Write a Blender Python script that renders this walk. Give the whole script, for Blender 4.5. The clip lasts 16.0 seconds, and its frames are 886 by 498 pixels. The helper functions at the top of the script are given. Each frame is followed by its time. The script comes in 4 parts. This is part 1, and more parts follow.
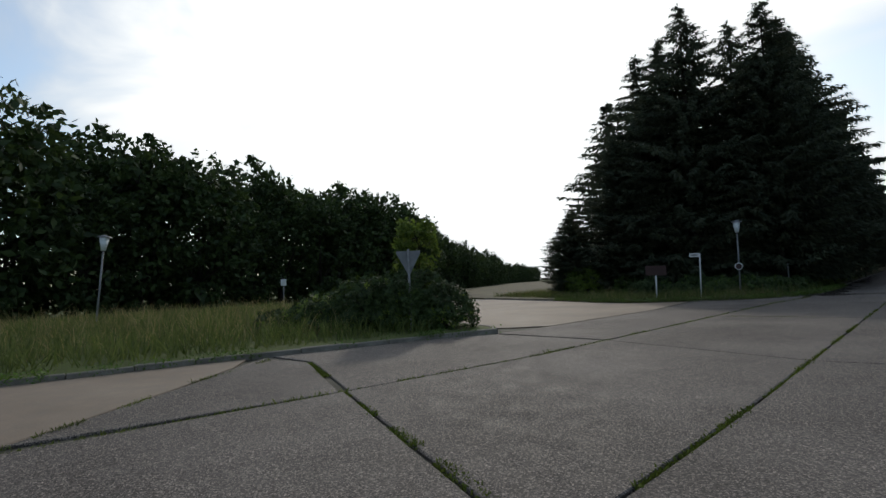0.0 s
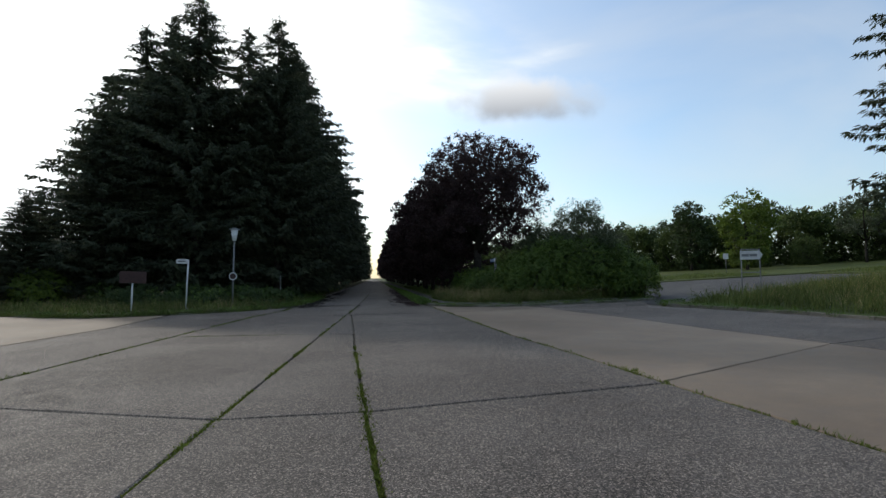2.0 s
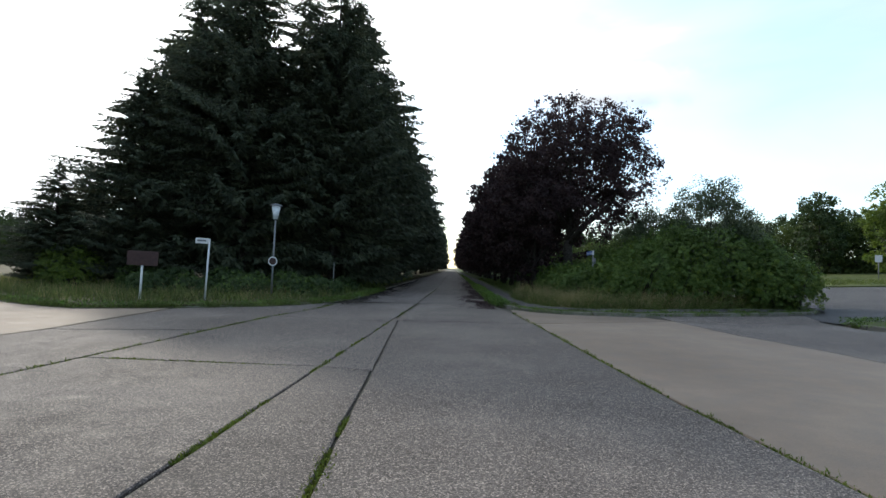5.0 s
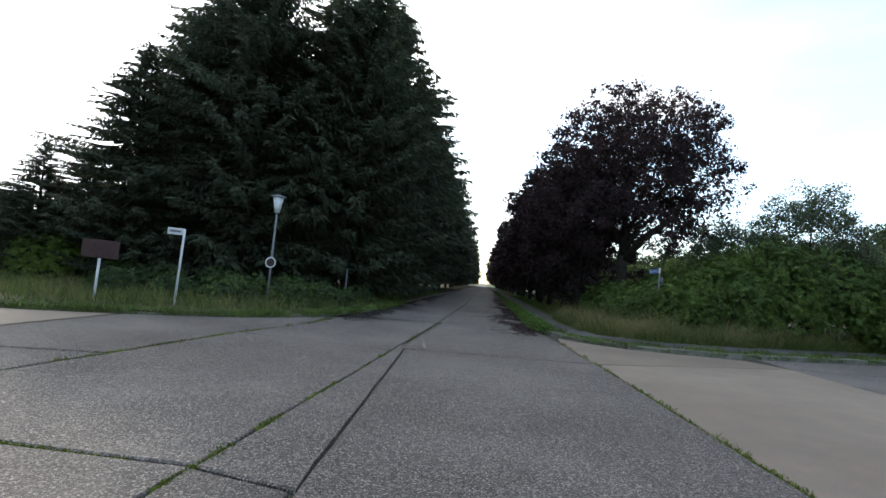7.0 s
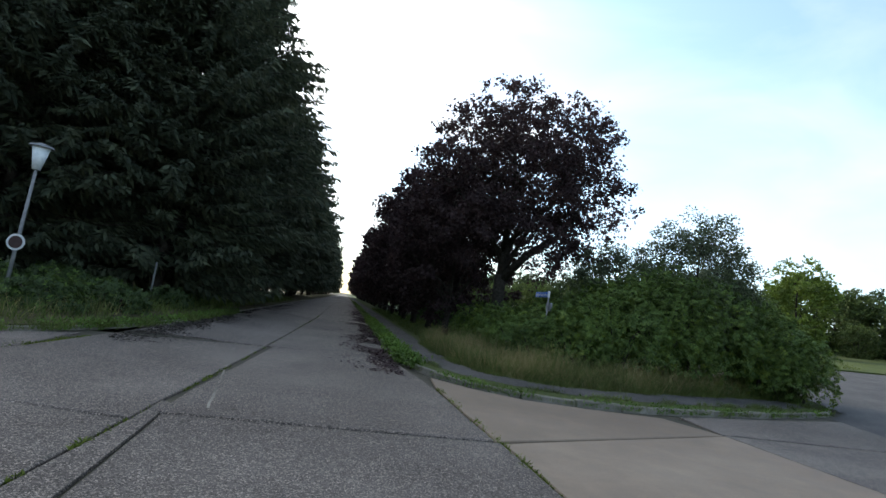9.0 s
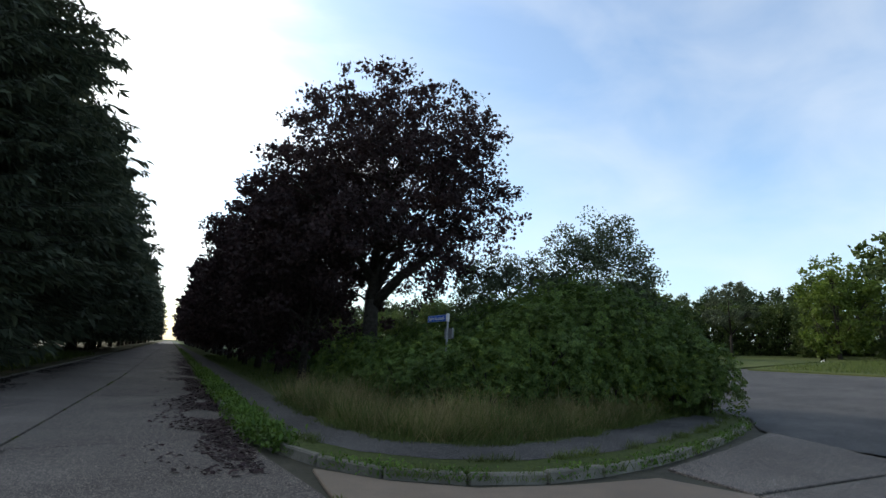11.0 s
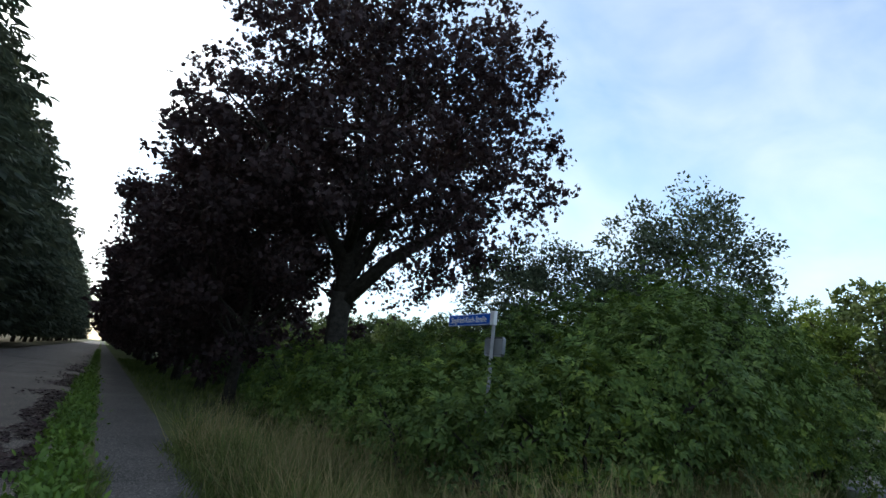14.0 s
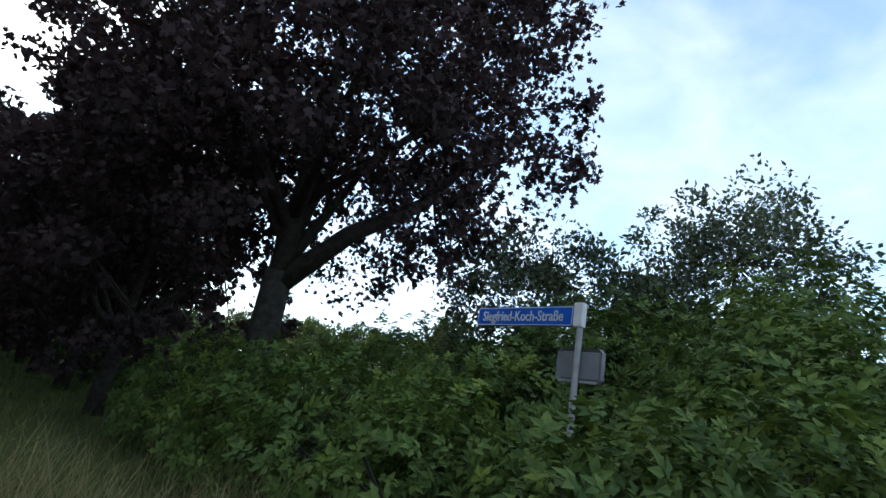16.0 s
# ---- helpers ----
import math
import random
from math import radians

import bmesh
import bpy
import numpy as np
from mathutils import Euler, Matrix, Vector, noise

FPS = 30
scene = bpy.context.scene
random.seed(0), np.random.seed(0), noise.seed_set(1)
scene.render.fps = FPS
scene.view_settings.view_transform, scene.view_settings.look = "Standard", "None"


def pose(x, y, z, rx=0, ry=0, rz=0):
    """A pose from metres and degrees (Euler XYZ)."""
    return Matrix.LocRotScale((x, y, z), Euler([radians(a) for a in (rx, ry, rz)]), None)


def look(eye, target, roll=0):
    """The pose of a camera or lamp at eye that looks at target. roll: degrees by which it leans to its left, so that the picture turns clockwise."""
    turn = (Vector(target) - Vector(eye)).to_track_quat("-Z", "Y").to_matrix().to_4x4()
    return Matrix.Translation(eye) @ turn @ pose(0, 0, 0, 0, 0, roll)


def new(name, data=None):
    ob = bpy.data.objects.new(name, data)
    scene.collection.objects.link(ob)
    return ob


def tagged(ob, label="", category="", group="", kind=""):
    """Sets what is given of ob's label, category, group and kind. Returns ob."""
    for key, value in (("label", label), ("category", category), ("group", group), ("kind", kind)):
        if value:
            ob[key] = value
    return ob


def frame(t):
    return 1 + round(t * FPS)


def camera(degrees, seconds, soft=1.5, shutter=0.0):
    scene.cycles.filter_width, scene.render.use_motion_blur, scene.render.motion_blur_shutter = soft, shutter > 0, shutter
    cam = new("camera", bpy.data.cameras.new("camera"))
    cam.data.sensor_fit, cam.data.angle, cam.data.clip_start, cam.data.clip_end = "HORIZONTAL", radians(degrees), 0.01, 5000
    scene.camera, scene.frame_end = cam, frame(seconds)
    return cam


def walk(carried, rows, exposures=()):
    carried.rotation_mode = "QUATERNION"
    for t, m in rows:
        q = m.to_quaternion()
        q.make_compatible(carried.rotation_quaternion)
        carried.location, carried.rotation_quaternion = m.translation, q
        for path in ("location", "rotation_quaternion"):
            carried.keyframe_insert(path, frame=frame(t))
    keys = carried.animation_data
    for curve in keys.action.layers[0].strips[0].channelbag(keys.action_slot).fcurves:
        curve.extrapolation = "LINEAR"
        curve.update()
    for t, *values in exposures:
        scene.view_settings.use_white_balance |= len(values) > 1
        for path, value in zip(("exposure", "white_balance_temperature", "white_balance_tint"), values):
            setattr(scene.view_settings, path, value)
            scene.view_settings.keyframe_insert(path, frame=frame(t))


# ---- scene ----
cam = camera(81.28, 16.0)
ROWS = [  # seconds, eye, yaw, pitch, lean
    (0, 2.105, 12.076, 1.329, 41.92, 3.77, -2.64),
    (0.5, 2.127, 13.071, 1.319, 19.57, 4.33, -3.11),
    (1, 2.229, 14.053, 1.307, 3.47, 3.65, -1.65),
    (1.5, 2.315, 14.868, 1.294, -5.59, 2.94, -0.61),
    (2, 2.476, 15.768, 1.331, -7.61, 3.15, -0.58),
    (2.5, 2.659, 16.646, 1.345, -9.34, 1.98, -0.52),
    (3, 2.804, 17.623, 1.364, -7.86, 1.38, 1.38),
    (3.5, 2.991, 18.445, 1.353, -8.57, 1.18, 1.77),
    (4, 2.983, 19.402, 1.382, -3.83, 1.66, 3.34),
    (4.5, 3.008, 20.356, 1.397, -0.57, 1.69, 2.08),
    (4.7, 3.027, 20.755, 1.419, 0.54, 1.83, 1.32),
    (6.8, 3.057, 24.887, 1.371, 4.64, 3.35, 4.56),
    (7, 3.035, 25.271, 1.336, 4.81, 3.48, 4.49),
    (7.5, 3.034, 26.231, 1.359, 4.83, 3.92, 4.85),
    (8, 3.093, 27.256, 1.380, 3.45, 4.76, 6.59),
    (8.5, 3.135, 28.257, 1.388, -1.31, 5.42, 6.66),
    (9, 3.224, 29.332, 1.434, -9.82, 6.39, 8.34),
    (9.5, 3.274, 30.344, 1.430, -17.90, 8.56, 6.76),
    (10, 3.309, 31.327, 1.436, -22.40, 10.01, 5.19),
    (10.2, 3.324, 31.710, 1.448, -24.09, 10.79, 3.80),
    (12.3, 3.913, 35.505, 1.404, -30.78, 12.32, 4.74),
    (12.5, 4.027, 35.868, 1.392, -31.68, 12.70, 4.89),
    (13, 4.330, 36.802, 1.397, -32.75, 12.82, 4.43),
    (13.5, 4.635, 37.682, 1.405, -32.76, 13.41, 7.53),
    (14, 4.919, 38.624, 1.427, -31.70, 14.04, 6.49),
    (14.5, 5.248, 39.531, 1.451, -31.12, 14.21, 8.04),
    (15, 5.582, 40.374, 1.459, -29.56, 13.98, 11.93),
    (15.5, 5.780, 41.120, 1.500, -33.98, 15.20, 10.50),
    (16, 5.850, 41.805, 1.458, -40.10, 16.58, 10.30),
]


def aim(x, y, z, yaw, pitch, lean):
    a, b = radians(yaw), radians(pitch)
    way = Vector((-math.sin(a) * math.cos(b), math.cos(a) * math.cos(b), math.sin(b)))
    eye = Vector((x, y, z))
    return look(eye, eye + way, lean)


EXPOSURES = [(0, -0.8), (0.5, -1.05), (1.0, -1.1), (1.5, -0.8), (2.0, -0.35), (2.5, -0.05), (3.5, 0.1), (4.5, 0.3), (7, 0.72), (8.5, 0.72), (9.5, 0.32), (10, 0.06), (12.5, 0.3), (14, 0.5), (15, 0.8), (15.5, 0.85), (16, 0.85)]
walk(cam, [(r[0], aim(*r[1:])) for r in ROWS], EXPOSURES)

# ---- sky and sun ----
SUN_AZ, SUN_EL = 35.0, 27.0  # degrees to the left of the road's direction, and above the horizon
sun_dir = Vector((-math.sin(radians(SUN_AZ)) * math.cos(radians(SUN_EL)), math.cos(radians(SUN_AZ)) * math.cos(radians(SUN_EL)), math.sin(radians(SUN_EL))))


def make_world():
    w = bpy.data.worlds.new("world")
    scene.world = w
    w.use_nodes = True
    n, l = w.node_tree.nodes, w.node_tree.links
    n.clear()
    out = n.new("ShaderNodeOutputWorld")
    bg = n.new("ShaderNodeBackground")
    sky = n.new("ShaderNodeTexSky")
    sky.sky_type = "NISHITA"
    sky.sun_disc = False
    sky.sun_elevation = radians(SUN_EL)
    sky.sun_rotation = radians(-SUN_AZ)
    sky.air_density, sky.dust_density, sky.ozone_density = 1.0, 2.0, 1.2
    tc = n.new("ShaderNodeTexCoord")
    # thin streaky cloud, denser and brighter round the sun
    dot = n.new("ShaderNodeVectorMath")
    dot.operation = "DOT_PRODUCT"
    dot.inputs[1].default_value = sun_dir
    l.new(tc.outputs["Generated"], dot.inputs[0])
    glow = n.new("ShaderNodeMapRange")
    glow.interpolation_type = "SMOOTHSTEP"
    glow.inputs["From Min"].default_value = 0.92
    glow.inputs["From Max"].default_value = 1.24
    mp = n.new("ShaderNodeMapping")
    mp.inputs["Rotation"].default_value = (0.3, 0.2, 0.9)
    mp.inputs["Scale"].default_value = (1.0, 2.6, 4.0)
    l.new(tc.outputs["Generated"], mp.inputs["Vector"])
    ns = n.new("ShaderNodeTexNoise")
    ns.inputs["Scale"].default_value = 1.9
    ns.inputs["Detail"].default_value = 6
    ns.inputs["Roughness"].default_value = 0.5
    ns.inputs["Distortion"].default_value = 0.3
    l.new(mp.outputs["Vector"], ns.inputs["Vector"])
    # the bright veil round the sun breaks up along the streaks
    ragged = n.new("ShaderNodeMath")
    ragged.operation = "MULTIPLY_ADD"
    ragged.inputs[1].default_value = 0.5
    l.new(ns.outputs["Fac"], ragged.inputs[0])
    l.new(dot.outputs["Value"], ragged.inputs[2])
    l.new(ragged.outputs["Value"], glow.inputs["Value"])
    cl = n.new("ShaderNodeMapRange")
    cl.inputs["From Min"].default_value = 0.30
    cl.inputs["From Max"].default_value = 0.82
    cl.inputs["To Min"].default_value = 0.08
    cl.inputs["To Max"].default_value = 0.50
    l.new(ns.outputs["Fac"], cl.inputs["Value"])
    add = n.new("ShaderNodeMath")
    add.operation = "ADD"
    add.use_clamp = True
    l.new(cl.outputs["Result"], add.inputs[0])
    l.new(glow.outputs["Result"], add.inputs[1])
    ramp = n.new("ShaderNodeMapRange")
    ramp.inputs["To Min"].default_value = 9.5
    ramp.inputs["To Max"].default_value = 20.0
    l.new(glow.outputs["Result"], ramp.inputs["Value"])
    cc = n.new("ShaderNodeVectorMath")
    cc.operation = "SCALE"
    cc.inputs[0].default_value = (0.96, 0.99, 1.0)
    l.new(ramp.outputs["Result"], cc.inputs["Scale"])
    lift = n.new("ShaderNodeMixRGB")
    lift.blend_type = "MULTIPLY"
    lift.inputs["Fac"].default_value = 1.0
    lift.inputs["Color2"].default_value = (2.02, 2.33, 2.46, 1)
    l.new(sky.outputs["Color"], lift.inputs["Color1"])
    mix = n.new("ShaderNodeMixRGB")
    l.new(add.outputs["Value"], mix.inputs["Fac"])
    l.new(lift.outputs["Color"], mix.inputs["Color1"])
    l.new(cc.outputs["Vector"], mix.inputs["Color2"])
    # one small grey-bellied cloud
    cd = n.new("ShaderNodeVectorMath")
    cd.operation = "SUBTRACT"
    caz, cel = radians(-15.5), radians(19.0)
    cd.inputs[1].default_value = (-math.sin(caz) * math.cos(cel), math.cos(caz) * math.cos(cel), math.sin(cel))
    l.new(tc.outputs["Generated"], cd.inputs[0])
    cs = n.new("ShaderNodeVectorMath")
    cs.operation = "MULTIPLY"
    cs.inputs[1].default_value = (5.6, 5.6, 19.0)
    l.new(cd.outputs["Vector"], cs.inputs[0])
    cw = n.new("ShaderNodeTexNoise")
    cw.inputs["Scale"].default_value = 9.0
    cw.inputs["Detail"].default_value = 6
    l.new(tc.outputs["Generated"], cw.inputs["Vector"])
    cln = n.new("ShaderNodeVectorMath")
    cln.operation = "LENGTH"
    l.new(cs.outputs["Vector"], cln.inputs[0])
    cj = n.new("ShaderNodeMath")
    cj.operation = "MULTIPLY_ADD"
    cj.inputs[1].default_value = 2.2
    l.new(cw.outputs["Fac"], cj.inputs[0])
    l.new(cln.outputs["Value"], cj.inputs[2])
    cm = n.new("ShaderNodeMapRange")
    cm.interpolation_type = "SMOOTHSTEP"
    cm.inputs["From Min"].default_value = 2.05
    cm.inputs["From Max"].default_value = 1.25
    cm.inputs["To Max"].default_value = 1.0
    l.new(cj.outputs["Value"], cm.inputs["Value"])
    cz = n.new("ShaderNodeSeparateXYZ")
    l.new(cd.outputs["Vector"], cz.inputs["Vector"])
    ct = n.new("ShaderNodeMapRange")
    ct.inputs["From Min"].default_value = -0.03
    ct.inputs["From Max"].default_value = 0.035
    l.new(cz.outputs["Z"], ct.inputs["Value"])
    cb = n.new("ShaderNodeMixRGB")
    cb.inputs["Color1"].default_value = (4.6, 5.0, 5.6, 1)
    cb.inputs["Color2"].default_value = (11.0, 11.2, 11.4, 1)
    l.new(ct.outputs["Result"], cb.inputs["Fac"])
    cmx = n.new("ShaderNodeMixRGB")
    l.new(cb.outputs["Color"], cmx.inputs["Color2"])
    l.new(cm.outputs["Result"], cmx.inputs["Fac"])
    l.new(mix.outputs["Color"], cmx.inputs["Color1"])
    l.new(cmx.outputs["Color"], bg.inputs["Color"])
    bg.inputs["Strength"].default_value = 0.11
    l.new(bg.outputs["Background"], out.inputs["Surface"])


make_world()
sun = new("sun", bpy.data.lights.new("sun", "SUN"))
sun.data.energy, sun.data.angle, sun.data.color = 2.0, radians(3.0), (1.0, 0.93, 0.82)
sun.matrix_world = look((0, 0, 60), Vector((0, 0, 60)) - sun_dir)


# ---- materials ----
def material(name, rough=0.9, spec=0.3):
    m = bpy.data.materials.new(name)
    m.use_nodes = True
    b = m.node_tree.nodes["Principled BSDF"]
    b.inputs["Roughness"].default_value = rough
    b.inputs["Specular IOR Level"].default_value = spec
    return m, m.node_tree.nodes, m.node_tree.links, b


def noise_node(n, l, scale, detail=4, rough=0.6, coord="Object"):
    tc = n.new("ShaderNodeTexCoord")
    t = n.new("ShaderNodeTexNoise")
    t.inputs["Scale"].default_value = scale
    t.inputs["Detail"].default_value = detail
    t.inputs["Roughness"].default_value = rough
    l.new(tc.outputs[coord], t.inputs["Vector"])
    return t


def ramp_node(n, l, value, stops):
    r = n.new("ShaderNodeValToRGB")
    e = r.color_ramp.elements
    e[0].position, e[0].color = stops[0][0], (*stops[0][1], 1)
    e[1].position, e[1].color = stops[-1][0], (*stops[-1][1], 1)
    for p, c in stops[1:-1]:
        k = e.new(p)
        k.color = (*c, 1)
    l.new(value, r.inputs["Fac"])
    return r


def mix_node(n, l, fac, a, b, kind="MIX"):
    x = n.new("ShaderNodeMixRGB")
    x.blend_type = kind
    for v, s in ((fac, "Fac"), (a, "Color1"), (b, "Color2")):
        if hasattr(v, "links"):
            l.new(v, x.inputs[s])
        else:
            x.inputs[s].default_value = v
    return x.outputs["Color"]


def bump_to(n, l, b, value, strength, distance):
    k = n.new("ShaderNodeBump")
    k.inputs["Strength"].default_value = strength
    k.inputs["Distance"].default_value = distance
    l.new(value, k.inputs["Height"])
    l.new(k.outputs["Normal"], b.inputs["Normal"])


def ground_mat(name, dark, mid, light, grain, patch, rough=0.9, bump=0.5, speck=0.5, spec=0.3, stones=0):
    """Concrete, asphalt or soil: large stains, small patches and an aggregate of specks."""
    m, n, l, b = material(name, rough, spec)
    big = noise_node(n, l, patch, 5, 0.6)
    col = ramp_node(n, l, big.outputs["Fac"], [(0.3, dark), (0.5, mid), (0.72, light)]).outputs["Color"]
    oi = n.new("ShaderNodeObjectInfo")
    var = ramp_node(n, l, oi.outputs["Random"], [(0.0, (0.88, 0.88, 0.88)), (1.0, (1.1, 1.1, 1.1))]).outputs["Color"]
    col = mix_node(n, l, 1.0, col, var, "MULTIPLY")
    med = noise_node(n, l, patch * 9, 6, 0.7)
    mr = ramp_node(n, l, med.outputs["Fac"], [(0.3, (0.78, 0.77, 0.76)), (0.65, (1.08, 1.08, 1.08))]).outputs["Color"]
    col = mix_node(n, l, 1.0, col, mr, "MULTIPLY")
    fine = noise_node(n, l, grain, 3, 0.8)
    fr = ramp_node(n, l, fine.outputs["Fac"], [(0.36, (0.6, 0.59, 0.58)), (0.5, (1.0, 1.0, 1.0)), (0.64, (1.45, 1.43, 1.38))]).outputs["Color"]
    col = mix_node(n, l, speck, col, fr, "MULTIPLY")
    if stones:
        tc = n.new("ShaderNodeTexCoord")
        vo = n.new("ShaderNodeTexVoronoi")
        vo.inputs["Scale"].default_value = stones
        l.new(tc.outputs["Object"], vo.inputs["Vector"])
        sp = n.new("ShaderNodeSeparateColor")
        l.new(vo.outputs["Color"], sp.inputs["Color"])
        st = ramp_node(n, l, sp.outputs["Red"], [(0.0, (0.2, 0.19, 0.18)), (0.4, (0.55, 0.54, 0.53)), (0.75, (1.15, 1.13, 1.10)), (1.0, (3.0, 2.9, 2.8))]).outputs["Color"]
        worn = ramp_node(n, l, big.outputs["Fac"], [(0.35, (1.0, 1.0, 1.0)), (0.7, (0.55, 0.55, 0.55))]).outputs["Color"]
        col = mix_node(n, l, worn, col, mix_node(n, l, 1.0, col, st, "MULTIPLY"))
    l.new(col, b.inputs["Base Color"])
    rr = ramp_node(n, l, med.outputs["Fac"], [(0.3, (rough - 0.22,) * 3), (0.7, (min(1, rough + 0.05),) * 3)]).outputs["Color"]
    l.new(rr, b.inputs["Roughness"])
    bump_to(n, l, b, fine.outputs["Fac"], bump, 0.004)
    return m


def leaf_mat(name, dark, light, rough=0.55, trans=0.25, spec=0.35):
    m, n, l, b = material(name, rough, spec)
    g = n.new("ShaderNodeNewGeometry")
    col = ramp_node(n, l, g.outputs["Random Per Island"], [(0.0, dark), (1.0, light)]).outputs["Color"]
    big = noise_node(n, l, 0.7, 3, 0.6)
    br = ramp_node(n, l, big.outputs["Fac"], [(0.3, (0.6, 0.62, 0.6)), (0.7, (1.25, 1.2, 1.1))]).outputs["Color"]
    col = mix_node(n, l, 1.0, col, br, "MULTIPLY")
    l.new(col, b.inputs["Base Color"])
    tr = n.new("ShaderNodeBsdfTranslucent")
    l.new(col, tr.inputs["Color"])
    mx = n.new("ShaderNodeMixShader")
    mx.inputs["Fac"].default_value = trans
    l.new(b.outputs["BSDF"], mx.inputs[1])
    l.new(tr.outputs["BSDF"], mx.inputs[2])
    l.new(mx.outputs["Shader"], n["Material Output"].inputs["Surface"])
    return m


def plain_mat(name, a, b2, rough=0.6, scale=6.0, metal=0.0, bump=0.15, spec=0.4):
    m, n, l, b = material(name, rough, spec)
    b.inputs["Metallic"].default_value = metal
    t = noise_node(n, l, scale, 6, 0.65)
    l.new(ramp_node(n, l, t.outputs["Fac"], [(0.32, a), (0.68, b2)]).outputs["Color"], b.inputs["Base Color"])
    bump_to(n, l, b, t.outputs["Fac"], bump, 0.01)
    return m


M_CONC = ground_mat("washed_concrete", (0.098, 0.084, 0.073), (0.127, 0.110, 0.096), (0.176, 0.153, 0.133), 30, 0.35, 0.92, 0.8, 0.6, 0.25, 100)
M_TAN = ground_mat("smooth_tan_concrete", (0.170, 0.128, 0.092), (0.212, 0.163, 0.118), (0.258, 0.205, 0.152), 60, 0.25, 0.87, 0.25, 0.25)
M_ASPH = ground_mat("dark_asphalt", (0.045, 0.044, 0.043), (0.065, 0.062, 0.06), (0.095, 0.09, 0.085), 90, 0.5, 0.92, 0.5, 0.5, 0.25, 80)
M_SOIL = ground_mat("joint_soil", (0.035, 0.032, 0.022), (0.06, 0.055, 0.035), (0.09, 0.08, 0.055), 60, 1.5, 0.95, 0.6, 0.5)
M_KERB = ground_mat("kerb_concrete", (0.10, 0.092, 0.075), (0.185, 0.170, 0.140), (0.29, 0.27, 0.23), 80, 1.2, 0.9, 0.5, 0.4)
M_LAND = ground_mat("meadow_soil", (0.045, 0.062, 0.018), (0.07, 0.088, 0.027), (0.11, 0.12, 0.042), 14, 0.12, 0.95, 0.8, 0.7, 0.1)
M_LITTER = ground_mat("verge_soil", (0.045, 0.04, 0.02), (0.075, 0.068, 0.032), (0.12, 0.10, 0.055), 25, 0.4, 0.95, 0.7, 0.5, 0.1)
M_SPRUCE = leaf_mat("spruce_needles", (0.042, 0.056, 0.038), (0.10, 0.118, 0.075), 0.75, 0.3, 0.2)
M_MAPLE = leaf_mat("dark_red_maple_leaf", (0.030, 0.019, 0.021), (0.062, 0.037, 0.040), 0.7, 0.22, 0.2)
M_BROAD = leaf_mat("broad_leaf", (0.022, 0.042, 0.012), (0.06, 0.095, 0.026), 0.65, 0.28)
M_LIGHTLEAF = leaf_mat("light_green_leaf", (0.08, 0.13, 0.02), (0.16, 0.22, 0.04), 0.6, 0.5)
# broad leaf of the eastern trees, sunlight on their fronts put into the colour
M_SUNLIT_LEAF = leaf_mat("sunlit_mid_green_leaf", (0.045, 0.075, 0.02), (0.11, 0.15, 0.04), 0.65, 0.35)
M_BUSH = leaf_mat("bush_leaf", (0.046, 0.090, 0.020), (0.125, 0.185, 0.040), 0.6, 0.3, 0.22)
M_BUSHTIP = leaf_mat("young_bush_leaf", (0.10, 0.155, 0.022), (0.18, 0.235, 0.04), 0.6, 0.35, 0.22)
M_GREYLEAF = leaf_mat("grey_green_leaf", (0.05, 0.07, 0.035), (0.12, 0.15, 0.085), 0.6, 0.3)
M_GRASS = leaf_mat("grass_blade", (0.06, 0.095, 0.022), (0.16, 0.19, 0.06), 0.7, 0.45, 0.2)
M_STRAW = leaf_mat("dry_grass", (0.20, 0.165, 0.075), (0.36, 0.31, 0.16), 0.8, 0.4, 0.2)
M_WEED = leaf_mat("weed_leaf", (0.06, 0.12, 0.015), (0.12, 0.20, 0.03), 0.6, 0.3)
M_MOSS = leaf_mat("joint_moss", (0.07, 0.105, 0.018), (0.16, 0.19, 0.04), 0.8, 0.25, 0.1)
M_BARK = plain_mat("bark", (0.022, 0.019, 0.016), (0.06, 0.052, 0.043), 0.95, 9, 0, 0.9, 0.1)
M_POST = plain_mat("galvanised_post", (0.14, 0.14, 0.14), (0.24, 0.24, 0.235), 0.65, 8, 0.1, 0.1)
M_WHITE = plain_mat("white_plate", (0.45, 0.45, 0.44), (0.62, 0.62, 0.6), 0.55, 5, 0, 0.05)
M_GREYBACK = plain_mat("sign_back", (0.13, 0.135, 0.14), (0.2, 0.205, 0.21), 0.6, 4, 0.0, 0.05)
M_BLUE = plain_mat("blue_enamel", (0.006, 0.075, 0.36), (0.01, 0.11, 0.48), 0.45, 7, 0, 0.05, 0.25)
M_LAMP = plain_mat("lamp_glass", (0.55, 0.58, 0.58), (0.75, 0.77, 0.76), 0.35, 10, 0, 0.05)
M_BROWN = plain_mat("weathered_brown_board", (0.034, 0.018, 0.016), (0.062, 0.032, 0.028), 0.8, 9, 0, 0.1)
M_BLACK = plain_mat("black_paint", (0.015, 0.015, 0.015), (0.03, 0.03, 0.03), 0.6, 9, 0, 0.05)


# ---- building helpers ----
def mesh_from(name, verts, faces, mat, smooth=False):
    me = bpy.data.meshes.new(name)
    me.from_pydata([tuple(v) for v in verts], [], [tuple(f) for f in faces])
    me.materials.append(mat)
    if smooth:
        me.polygons.foreach_set("use_smooth", [True] * len(me.polygons))
    me.update()
    return me


def mesh_bm(name, bm, mat, smooth=False):
    me = bpy.data.meshes.new(name)
    bm.to_mesh(me)
    bm.free()
    me.materials.append(mat)
    if smooth:
        me.polygons.foreach_set("use_smooth", [True] * len(me.polygons))
    return me


